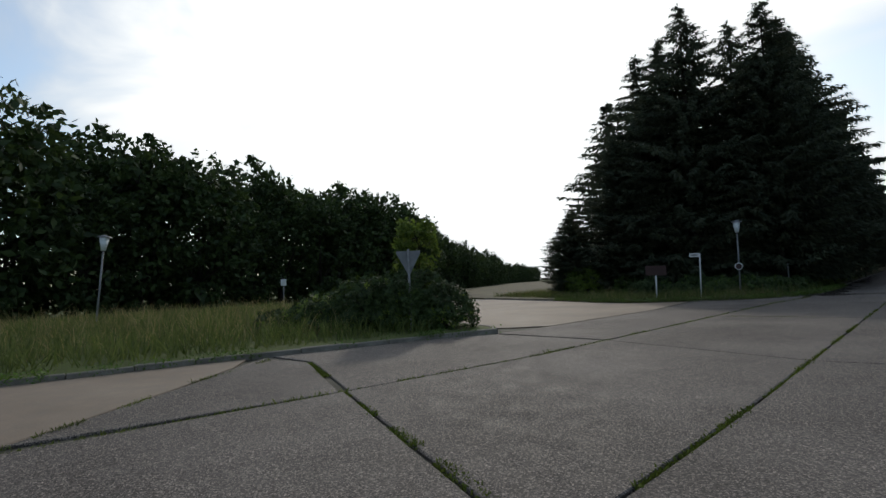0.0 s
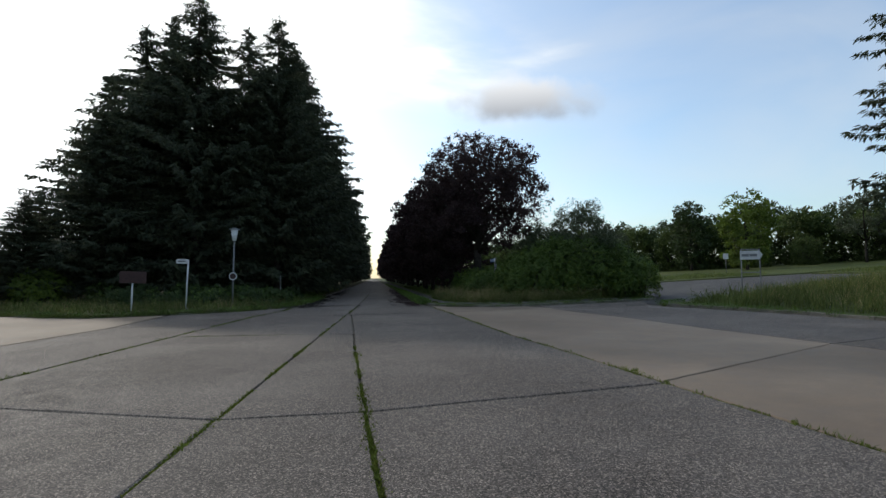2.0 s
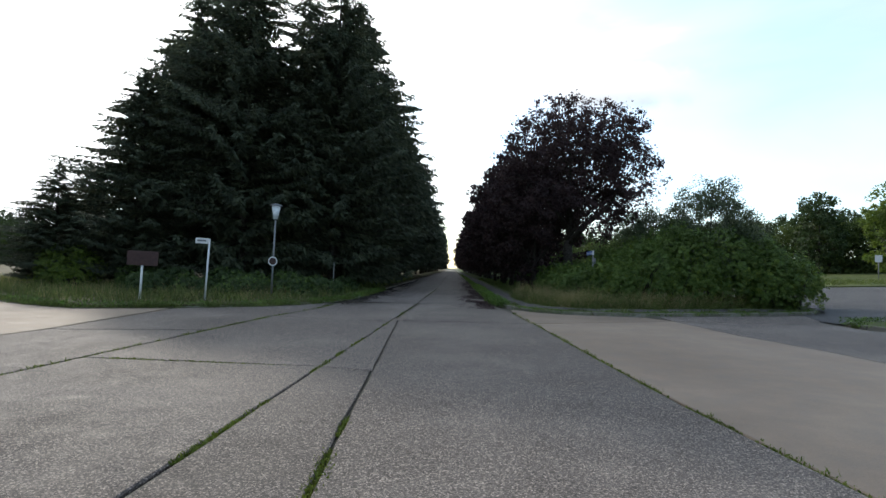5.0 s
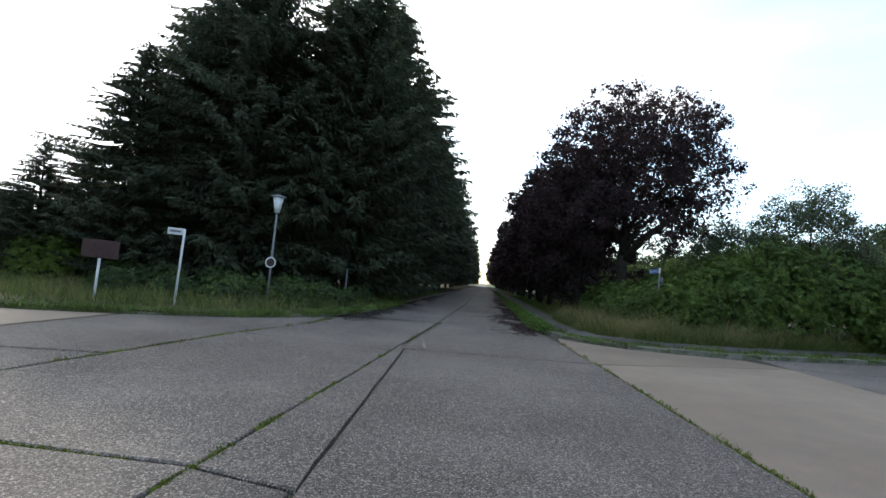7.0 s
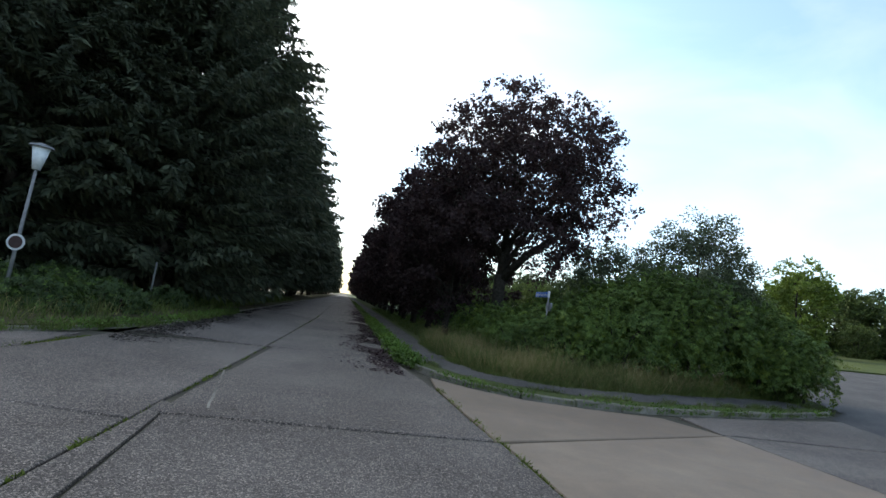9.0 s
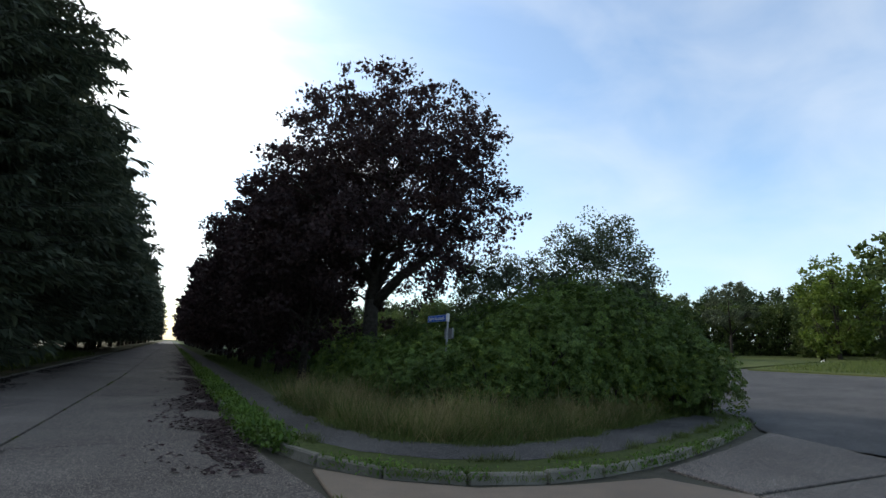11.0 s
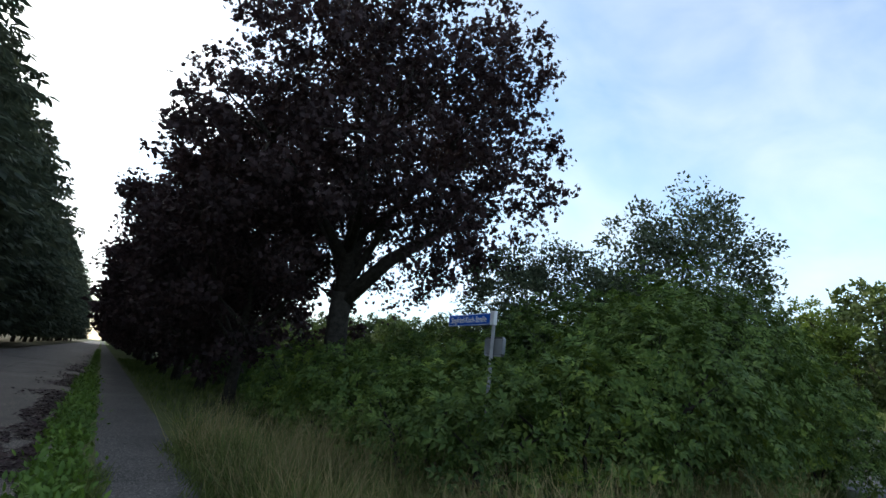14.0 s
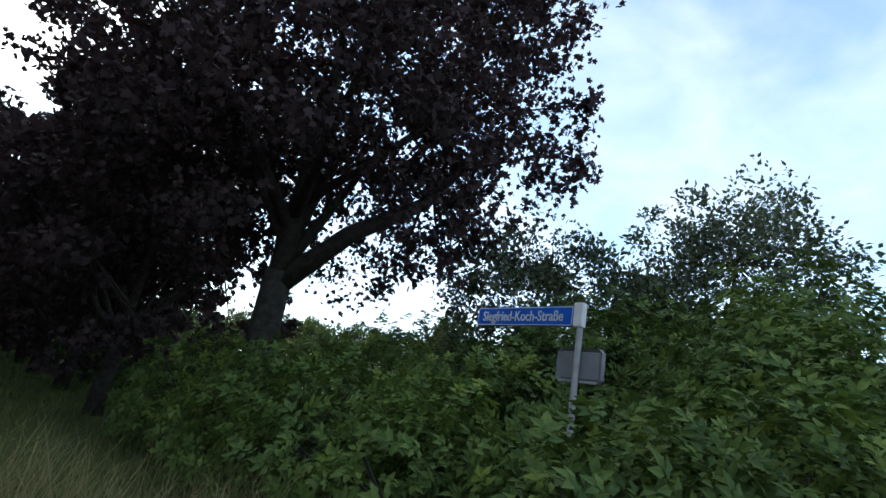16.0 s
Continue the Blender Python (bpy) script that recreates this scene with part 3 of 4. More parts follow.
strip(X_A, X_L, [(-30, -30), (-14, -14.5), (1.5, 0.5), (16.2, 14.3), (22.3, 21.0), (28.7, 28.6), (35.3, 34.7), (40.7, 41.6)], M_CONC)
strip(X_L, X_C, [(-30, -30), (-8, -8), (7, 7), (21.0, 21.05), (28.6, 28.4), (35.6, 35.5)], M_CONC)
strip(X_C, X_R, [(-30, -30), (-8, -7.7), (7, 7.6), (21.05, 21.8), (35.0, 35.2)], M_CONC)
slab([(1.57, 35.0), (5.19, 35.25), (5.02, 38.7), (4.7, 41.2), (4.62, 42.3), (1.8, 41.7), (1.55, 36)], M_CONC)
strip(X_R, X_T, [(-30, -30), (-6, -4), (8, 10.0), (21.9, 24.6), (35.2, 37.15)], M_TAN, 0.002)
slab([(5.19, 35.215), (9.75, 37.165), (9.3, 38.2), (7.8, 38.25), (6.7, 38.45), (5.8, 39.0), (5.15, 39.8), (5.05, 38.7)], M_TAN, 0.002)
EDGE_E = [(-30, 27), (5, 20.3), (20, 17.6), (28, 16.6), (31, 16.2), (34, 15.4), (36.2, 14.7), (37.4, 14.8)]
strip(X_T, EDGE_E, [(-30, -30), (-10, -10), (8, 8), (24.6, 26.5), (37.2, 37.4)], M_CONC)
slab([(9.8, 37.25), (14.8, 37.45), (15.1, 38.5), (16.9, 41.2), (12.5, 39.5), (9.9, 38.6)], M_CONC)
# west of the main joint
X_M = [(-30, -12.0), (6.0, -7.2), (11.5, -5.4), (12.9, -4.25), (16.2, -3.4)]
strip(X_M, X_A, [(-30, -30), (-12, -12.5), (3, 2), (12.9, 12.4)], M_CONC)
slab([(-14.0, 6.2), (-7.2, 6.0), (-5.4, 11.5), (-4.25, 12.9), (-5.0, 13.95), (-6.0, 15.3), (-6.9, 16.4), (-7.9, 17.2), (-9.0, 15.0), (-10.9, 11.5)], M_TAN, 0.002)
slab([(-24, -30), (-12, -30), (-7.3, 5.9), (-14.1, 6.0)], M_CONC)
slab([(-4.25, 12.9), (-3.42, 16.15), (-6.2, 17.5), (-7.6, 17.4), (-6.9, 16.4), (-6.0, 15.3), (-5.0, 13.95)], M_CONC)
slab([(-3.4, 16.25), (-2.8, 20), (-2.66, 22.3), (-5.6, 22.6), (-6.9, 20.6), (-7.5, 18.6), (-8.2, 17.6), (-6.2, 17.55)], M_CONC)
slab([(-2.66, 22.35), (-2.2, 29), (-2.0, 32.0), (-4.9, 31.4), (-5.4, 24.8), (-5.7, 22.7)], M_CONC)
slab([(-2.0, 32.05), (-1.8, 35), (-1.3, 38), (-1.5, 40.2), (-3.2, 38.0), (-5.2, 36.6), (-4.9, 31.45)], M_CONC)
slab([(-5.42, 24.8), (-4.92, 31.4), (-5.3, 36.5), (-7.5, 35.6), (-9.5, 36.3), (-13, 38.3), (-12.6, 26.6), (-9, 24.9), (-6.6, 23.8)], M_TAN, 0.002)
slab([(-12.65, 26.6), (-13.05, 38.3), (-20, 41.6), (-19.8, 29.9)], M_TAN, 0.002)
slab([(-19.85, 29.9), (-20.05, 41.6), (-33.8, 48.6), (-33.8, 36.2)], M_CONC)
# the avenue beyond the crossing
y0 = 41.7
for k in range(20):
    y1 = y0 + 7.0
    slab([(-1.1, y0), (curve_at(X_L, y0), y0), (curve_at(X_L, y1), y1), (-1.05, y1)], M_CONC)
    slab([(curve_at(X_L, y0), y0 + 0.05), (4.62, y0 + 0.4), (4.62, y1 + 0.4), (curve_at(X_L, y1), y1 + 0.05)], M_CONC)
    y0 = y1
slab([(-1.05, y0), (2.15, y0), (2.2, 600), (-1.0, 600)], M_CONC)
slab([(2.15, y0), (4.62, y0 + 0.4), (4.62, 600), (2.2, 600)], M_CONC)

# pale filler in an old crack beyond the end of the narrow strip
crack = [(2.02 - 0.042 * k + 0.03 * noise.noise(Vector((k * 0.9, 0, 7))), 35.1 + 0.28 * k) for k in range(21)]
V = [(x + d * (0.004 + 0.034 * abs(noise.noise(Vector((y * 3.1, d, 2))))), y, 0.006) for d in (-1, 1) for x, y in crack]
part("crack_filler", mesh_from("crack_filler", V, [(k, 21 + k, 22 + k, k + 1) for k in range(20) if k % 5], M_KERB), road, "pale filler in an old crack")

# verges: bodies behind the kerbs
KERB_H = 0.10


def verge(name, line, close, label, z=KERB_H - 0.012, mat=None):
    inner = smooth_line(line, 0.6)
    return tagged(new(name, risen(raised(name, inner + close, z, mat or M_LITTER, 0.25))), label, "verge", kind="structure")


verge("verge_island", ISLAND, [(-60, 47), (-90, 30), (-90, -40), (-30, -40)], "raised grassy traffic island with tall meadow grass behind a kerb", mat=M_LAND)
verge("verge_west", VERGE_W, [(-120, 600), (-120, 88)], "grassy verge with spruce litter beside the avenue")
verge("verge_corner", CORNER_E, [(30, 61.5), (41, 58.5), (60, 62), (120, 92), (120, 600)], "grassy corner verge between the avenue and the side road", mat=M_LAND)
verge("verge_field", FIELD_E, [(120, -20), (120, 82)], "open grassy field edge behind a low kerb", mat=M_LAND)
verge_far = tagged(new("verge_far", risen(raised("verge_far", [(41.5, 57.5), (41.5, 46), (40.6, 40.9), (60, 42.8), (120, 82.5), (120, 91), (60, 61.5)], KERB_H - 0.012, M_LAND, 0.25))), "grassy bank beyond the side road", "verge", kind="structure")
side_road = tagged(new("side_road", risen(poly_mesh("side_road", [(15.2, 38.6), (16.3, 41.2), (18.2, 42.6), (19.0, 44.5), (19.5, 48), (20.3, 54), (21.8, 60.2), (30, 61.3), (41, 58.2), (41.3, 46), (40.3, 40.9), (30, 38.8), (19.5, 37.5), (15.4, 37.4)], 0.004, M_ASPH))), "dark grey asphalt side road with worn patches", "road", kind="structure")

# footpath round the corner
PATH_OUT = [(5.15, 600), (5.15, 60), (5.15, 46.0), (5.18, 43.0), (5.4, 41.3), (5.9, 40.2), (6.7, 39.5), (7.9, 39.15), (9.8, 39.4), (12.4, 40.3), (15.2, 41.5), (16.9, 42.5)]
PATH_IN = [(6.15, 600), (6.15, 60), (6.1, 47.0), (6.12, 44.0), (6.25, 42.2), (6.55, 41.1), (7.25, 40.5), (8.3, 40.22), (9.5, 40.4), (11.4, 41.2), (14.9, 42.8), (16.6, 43.7)]


def ribbon(name, left, right, z, mat, k=8):
    """A flat strip between two lines with as many corners each, its edges a little ragged."""
    L, R = [], []
    for line, out, s in ((left, L, 1), (right, R, -1)):
        for i in range(len(line) - 1):
            p, q = [Vector((*v, 0)) for v in line[max(i - 1, 0):i + 1][::-1]][0], Vector((*line[i + 1], 0))
            for n in range(k):
                v = p.lerp(q, n / k)
                out.append((v.x + s * 0.05 * noise.noise(Vector((v.x * 2.1, v.y * 2.1, 4))), v.y, z))
        out.append((*line[-1], z))
    n = len(L)
    F = [(i, i + 1, n + i + 1, n + i) for i in range(n - 1)]
    me = mesh_from(name, L + R, F, mat)
    bm = bmesh.new()
    bm.from_mesh(me)
    for f in bm.faces:
        if f.normal.z < 0:
            f.normal_flip()
    bm.to_mesh(me)
    bm.free()
    return me


footpath = tagged(new("footpath", ribbon("footpath", PATH_OUT, PATH_IN, KERB_H - 0.004, M_ASPH)), "narrow dark asphalt footpath curving round the corner, edges overgrown", "footpath", kind="structure")


def kerb_run(name, line, label, a, b, length=1.0, low=0.0):
    """A row of kerb stones from a to b metres along the line."""
    run = thing(name, label, "kerb", kind="structure")
    pts = smooth_line(line, length)
    rr = random.Random(len(line))
    for i, (p, q) in enumerate(zip(pts, pts[1:])):
        if not a <= i * length < b:
            continue
        p, q = Vector(p), Vector(q)
        L = (q - p).length - 0.014
        bm = bmesh.new()
        box(bm, -L / 2, -0.06, -0.25, L / 2, 0.06, KERB_H - low + rr.uniform(-0.012, 0.012), 0.018)
        for v in bm.verts:
            v.co += Vector((rr.uniform(-0.006, 0.006), rr.uniform(-0.006, 0.006), rr.uniform(-0.004, 0.004)))
        ob = part("kerb_stone", mesh_bm("kerb_stone", bm, M_KERB), run)
        m = (p + q) / 2
        ob.matrix_local = pose(m.x, m.y, rise(m.x), rr.uniform(-1.5, 1.5), rr.uniform(-0.5, 0.5), math.degrees(math.atan2((q - p).y, (q - p).x)))


kerb_run("kerb_1", ISLAND, "worn grey concrete kerb stones round the grassy island", 0, 60)
kerb_run("kerb_2", VERGE_W, "low moss-grown concrete kerb stones along the verge", 14, 90, 1.0, 0.045)
kerb_run("kerb_3", CORNER_E[1:], "pale weathered kerb stones curving round the corner, weeds between", 0, 48)
kerb_run("kerb_4", FIELD_E[1:], "pale kerb stones along the field, overgrown with weeds", 0, 70)


# ---- trees along the avenue ----
SPRUCES = [spruce_meshes(11, 19.5, 4.5, 1.1), spruce_meshes(12, 18.8, 4.3, 1.4)]
FAR_SPRUCES = [spruce_meshes(14, 19.0, 4.5, 1.8, False), spruce_meshes(15, 18.2, 4.3, 2.1, False)]
SPR = "tall dark green spruce with drooping boughs beside the avenue"
rr = random.Random(3)
first = [(-3.8, 50.5, SPRUCES[1], 1.0), (-8.2, 48.6, SPRUCES[0], 1.0), (-12.4, 51.5, SPRUCES[1], 0.97), (-3.7, 56.0, SPRUCES[0], 1.0), (-6.1, 52.2, SPRUCES[0], (1.0, 1.0, 0.96)), (-10.4, 50.6, SPRUCES[1], (1.0, 1.0, 0.98)), (-18.8, 60.5, FAR_SPRUCES[0], 0.97), (-12.6, 46.6, SPRUCES[1], (0.75, 0.75, 0.58)), (-15.6, 45.2, SPRUCES[0], (0.45, 0.45, 0.3)), (-18.3, 51.0, SPRUCES[0], (0.5, 0.5, 0.36)), (-17.5, 66, FAR_SPRUCES[1], 1.0), (-16, 74, FAR_SPRUCES[0], 1.0), (-16.5, 83, FAR_SPRUCES[1], 1.0), (-16, 93, FAR_SPRUCES[0], 1.0)]
for x, y, m, s in first:
    tree_thing("spruce", SPR, m, (x, y, 0.05), rr.uniform(0, 360), s, "spruces of the avenue")
y = 61.5
while y < 260:
    tree_thing("spruce", SPR, FAR_SPRUCES[rr.randrange(2)], (-3.9 + rr.uniform(-0.4, 0.4), y, 0.05), rr.uniform(0, 360), rr.uniform(0.96, 1.1), "spruces of the avenue")
    if 75 < y < 110:
        tree_thing("spruce", SPR, FAR_SPRUCES[rr.randrange(2)], (-10.5 + rr.uniform(-0.8, 0.8), y + 2, 0.05), rr.uniform(0, 360), rr.uniform(0.9, 1.0), "spruces of the avenue")
    y += 5.4 if y < 110 else 8.0
tree_thing("spruce", "tall dark green spruce standing alone in the field", SPRUCES[0], (25.2, 30.6, 0.05), 40, 0.95)

MAPLE = broad_meshes(21, 10.8, 4.6, 2.6, M_MAPLE, 52000, 0.105, "maple", 0.27, 900, 3.1, 1.0, 0.30, [(0.8, -0.7, 4.0), (1.7, -1.45, 4.8), (2.5, -2.2, 6.4)], 0.2, (0.05, -0.55, 0), True)
tree_thing("maple_tree", "large dark red-leaved maple with a forked trunk behind the bushes", MAPLE, (9.45, 50.3, 0.05), 0)
MAPLES = [broad_meshes(22, 10.0, 3.9, 0.8, M_MAPLE, 22000, 0.15, "maple", 0.16, 330, 1.7, 1.0, 0.36, None, 0.2), broad_meshes(23, 9.6, 3.7, 0.9, M_MAPLE, 22000, 0.15, "maple", 0.15, 330, 1.8, 1.0, 0.36, None, 0.2)]
FAR_MAPLE = broad_meshes(24, 10.0, 4.0, 0.7, M_MAPLE, 5000, 0.42, "plain", 0.16, 200, 1.7, 1.0, 0.45, None, 0.3)
y = 54.3
k = 0
while y < 260:
    tree_thing("maple_tree", "dark red-leaved maple in a dense row along the avenue", MAPLES[k % 2] if k < 4 else FAR_MAPLE, (8.1 + rr.uniform(-0.3, 0.3), y, 0.05), rr.uniform(0, 360), rr.uniform(0.94, 1.05), "maple row of the avenue")
    y += 5.0 if y < 110 else 7.0
    k += 1

# ---- woods ----
BROADS = [broad_meshes(31, 15, 5.0, -0.6, M_BROAD, 4600, 0.6, "plain", 0.25, 240, 2.5, 1.0, 0.5, None, 0.4), broad_meshes(32, 14, 5.3, -0.6, M_BROAD, 4600, 0.6, "plain", 0.25, 240, 2.5, 1.0, 0.5, None, 0.4), broad_meshes(33, 16, 4.6, -0.6, M_BROAD, 4600, 0.6, "plain", 0.25, 240, 2.5, 1.0, 0.5, None, 0.4)]
LIGHTS = [broad_meshes(34, 9, 3.0, 0.4, M_LIGHTLEAF, 8000, 0.30, "plain", 0.16, 200, 1.6, 1.0, 0.5, None, 0.3), broad_meshes(35, 8, 2.6, 1.4, M_GREYLEAF, 4500, 0.26, "plain", 0.13, 110, None, 1.0, 0.5)]
WOOD_W = smooth_line([(-36, -30), (-38, -8), (-41, 18), (-47, 42), (-54, 66), (-75, 110), (-112, 175), (-150, 260)], 5.2)
for i, (x, y) in enumerate(WOOD_W):
    low = curve_at([(15, 1.0), (30, 1.0), (42, 0.99), (60, 0.97), (70, 0.8), (90, 0.66), (175, 0.55)], y)
    s = rr.uniform(0.74, 1.06) * low
    tree_thing("tree", "dense dark green deciduous tree at the edge of the wood", BROADS[i % 3], (x + rr.uniform(-1.5, 1.5), y, -0.03), rr.uniform(0, 360), s, "edge of the wood")
    if y < 100:
        tree_thing("tree", "dense dark green deciduous tree at the edge of the wood", BROADS[(i + 1) % 3], (x - 6, y + rr.uniform(1, 4), -0.03), rr.uniform(0, 360), low, "edge of the wood")
MIDS = [broad_meshes(36, 9.5, 3.6, -0.9, M_SUNLIT_LEAF, 5200, 0.42, "plain", 0.18, 230, 1.6, 1.0, 0.5, None, 0.4), broad_meshes(37, 8.6, 3.9, -0.9, M_SUNLIT_LEAF, 5200, 0.42, "plain", 0.18, 230, 1.6, 1.0, 0.5, None, 0.4)]
WOOD_E = smooth_line([(26, 150), (40, 118), (52, 100), (62, 90), (72, 81), (80, 71), (86, 58), (92, 40), (98, 15)], 4.2)
for i, (x, y) in enumerate(WOOD_E):
    tree_thing("tree", "green deciduous tree crowded at the far edge of the field", MIDS[i % 2], (x + rr.uniform(-1.5, 1.5), y + rr.uniform(-1.5, 1.5), -0.2), rr.uniform(0, 360), rr.uniform(0.72, 1.0), "wood beyond the field")
    tree_thing("tree", "green deciduous tree in the depth of the far wood", BROADS[i % 3], (x + 5, y + 4, -0.2), rr.uniform(0, 360), rr.uniform(0.6, 0.7), "wood beyond the field")
DARK_CONE = broad_meshes(38, 11.5, 3.3, -0.3, M_BROAD, 7000, 0.38, "plain", 0.2, 240, 2.0, 1.0, 0.5, None, 0.3)
SLENDER = broad_meshes(39, 10.2, 3.4, 3.4, M_GREYLEAF, 6500, 0.26, "plain", 0.16, 90, 3.2, 1.0, 0.42)
BRIGHT = "bright green deciduous tree at the field's edge"
LONE = [(52.5, 92, DARK_CONE, 1.1, "dark green conical tree standing in front of the wood"), (50.5, 77, LIGHTS[0], 1.32, BRIGHT), (66, 75, SLENDER, 1.08, "slender tree with a pale trunk and an open crown"), (68, 64, LIGHTS[0], 1.45, BRIGHT), (75, 60, MIDS[0], 1.75, "tall green tree beyond the side road"), (62, 80, MIDS[1], 0.55, "low green tree under the wood's edge"), (58, 84, MIDS[0], 0.6, "low green tree under the wood's edge"), (73, 69, MIDS[1], 0.72, "rounded green tree behind the side road"), (77, 53, MIDS[1], 1.0, "rounded green tree behind the side road"), (-33, 74, LIGHTS[1], 0.6, "thin young tree standing in the meadow")]
for x, y, m, s, lab in LONE:
    tree_thing("tree", lab, m, (x, y, -0.1), rr.uniform(0, 360), s * 0.87)


# ---- bushes ----
def bush_meshes(seed, mounds, leaves, leaf, mat, tip, origin):
    """A thicket: leaves over overlapping mounds, denser at the skin, with a few stems."""
    rng = np.random.default_rng(seed)
    bm = bmesh.new()
    P, D = [], []
    area = np.array([r * h for _, _, r, h in mounds])
    for (x, y, r, h), n in zip(mounds, (leaves * area / area.sum()).astype(int)):
        v = rng.normal(0, 1, (n, 3))
        v[:, 2] = np.abs(v[:, 2]) * 1.1 - 0.45
        v /= np.linalg.norm(v, axis=1, keepdims=True)
        lump = np.array([noise.noise(Vector(q * 2.6) + Vector((x, y, seed))) + 0.5 * noise.noise(Vector(q * 6.5) + Vector((y, x, seed))) for q in v])
        q = (1 + 0.24 * lump) * rng.uniform(0.80, 1.03, n)
        p = np.stack([x + v[:, 0] * r * q, y + v[:, 1] * r * q, np.maximum(0.42 * h + v[:, 2] * 0.6 * h * q, 0.06)], 1)
        P.append(p)
        D.append(v)
        for k in range(7):
            a = rng.uniform(0, 6.283)
            e = (x + math.cos(a) * r * 0.7, y + math.sin(a) * r * 0.7, h * rng.uniform(0.5, 0.85))
            tube(bm, [(x + rng.normal(0, 0.15), y + rng.normal(0, 0.15), -0.05), ((x + e[0]) / 2, (y + e[1]) / 2, h * 0.5), e], [0.03, 0.02, 0.006], 4)
    P, D = np.concatenate(P) - np.array(origin), np.concatenate(D)
    bm.transform(Matrix.Translation(-Vector(origin)))
    S = leaf * rng.uniform(0.65, 1.3, len(P))
    patch = np.array([noise.noise(Vector(q) * 0.55 + Vector((seed, 0, 0))) for q in P])
    young = rng.random(len(P)) < np.clip(0.10 + 0.7 * patch, 0.02, 0.42)
    # sprigs lie along the skin, faces outward and up
    up = D + rng.normal(0, 0.35, D.shape) + np.array([0, 0, 0.45])
    up /= np.linalg.norm(up, axis=1, keepdims=True)
    y = np.cross(up, rng.normal(0, 1, D.shape)) * 1.0
    y /= np.linalg.norm(y, axis=1, keepdims=True)
    y = y + 0.75 * D + np.array([0, 0, -0.15])
    y /= np.linalg.norm(y, axis=1, keepdims=True)
    x = np.cross(y, up)
    x /= np.linalg.norm(x, axis=1, keepdims=True)
    R = np.stack([x, y, np.cross(x, y)], -1)
    a = scatter("leaves", SPRIG_V, SPRIG_F, P[~young], R[~young], S[~young], mat)
    b = scatter("leaves", SPRIG_V, SPRIG_F, P[young], R[young], S[young], tip)
    return mesh_bm("stems", bm, M_BARK), join_meshes("leaves", [a, b])


def bush_thing(name, label, meshes, place):
    t = thing(name, label, "bush", place)
    tagged(part("stem_tangle", meshes[0], t), kind="stuff")
    tagged(part("foliage", meshes[1], t), kind="stuff")
    return t


THICKET = [(8.6, 43.2, 0.9, 1.5), (9.6, 42.9, 1.1, 1.85), (10.9, 43.0, 1.4, 2.7), (12.6, 43.5, 1.6, 3.5), (14.4, 44.1, 1.7, 3.6), (16.2, 44.6, 1.6, 3.4), (17.8, 44.8, 1.3, 2.6), (16.4, 43.4, 1.1, 2.5), (17.6, 43.6, 1.0, 2.2), (10.0, 45.4, 1.4, 2.0), (11.6, 45.4, 1.8, 2.9), (13.6, 46.0, 2.0, 3.7), (15.8, 46.6, 2.0, 3.5), (8.7, 46.0, 1.1, 1.6), (9.2, 48.0, 1.4, 1.8), (11.5, 48.5, 2.0, 2.5), (8.5, 44.6, 0.9, 1.5), (8.9, 50.2, 1.3, 1.8)]
bush_thing("bush", "large dense green thicket of leafy shrubs on the corner", bush_meshes(41, THICKET, 36000, 0.185, M_BUSH, M_BUSHTIP, (12, 45, 0.05)), (12, 45, 0.05))
bush_thing("bush", "rounded green bramble bush overgrowing a road sign", bush_meshes(42, [(-8.7, 22.6, 1.2, 1.75), (-9.8, 22.1, 1.2, 1.55), (-11.0, 21.5, 1.2, 1.1), (-12.2, 20.9, 1.1, 0.7), (-7.6, 22.8, 0.8, 1.2)], 6500, 0.22, M_BROAD, M_LIGHTLEAF, (-9, 22.5, 0.05)), (-9, 22.5, 0.05))
WILLOW = [broad_meshes(51, 5.5, 1.75, 1.0, M_GREYLEAF, 22000, 0.085, "plain", 0.07, 260, 1.2, 1.0, 0.6), broad_meshes(52, 4.6, 1.8, 0.7, M_GREYLEAF, 18000, 0.085, "plain", 0.06, 220, 0.9, 1.0, 0.6)]
tree_thing("shrub", "tall airy grey-green shrub rising above the thicket", WILLOW[0], (14.6, 44.8, 0.05), 10, 1.04)
tree_thing("shrub", "airy grey-green shrub rising above the thicket", WILLOW[1], (13.1, 47.2, 0.05), 70, 1.05)
tree_thing("shrub", "airy grey-green shrub rising above the thicket", WILLOW[1], (16.8, 46.6, 0.05), 170, 0.95)
YOUNG = broad_meshes(53, 3.4, 0.75, 1.3, M_LIGHTLEAF, 2400, 0.14, "oval", 0.04, 50, 1.2, 1.0, 0.8)
tree_thing("sapling", "young bright green sapling growing out of the bramble", YOUNG, (-9.1, 23.3, 0.05), 0)
bush_thing("bush", "small yellow-green bush beside the spruces", bush_meshes(43, [(-14.3, 44.5, 1.2, 1.9)], 1500, 0.22, M_LIGHTLEAF, M_LIGHTLEAF, (-14.3, 44.5, 0.05)), (-14.3, 44.5, 0.05))

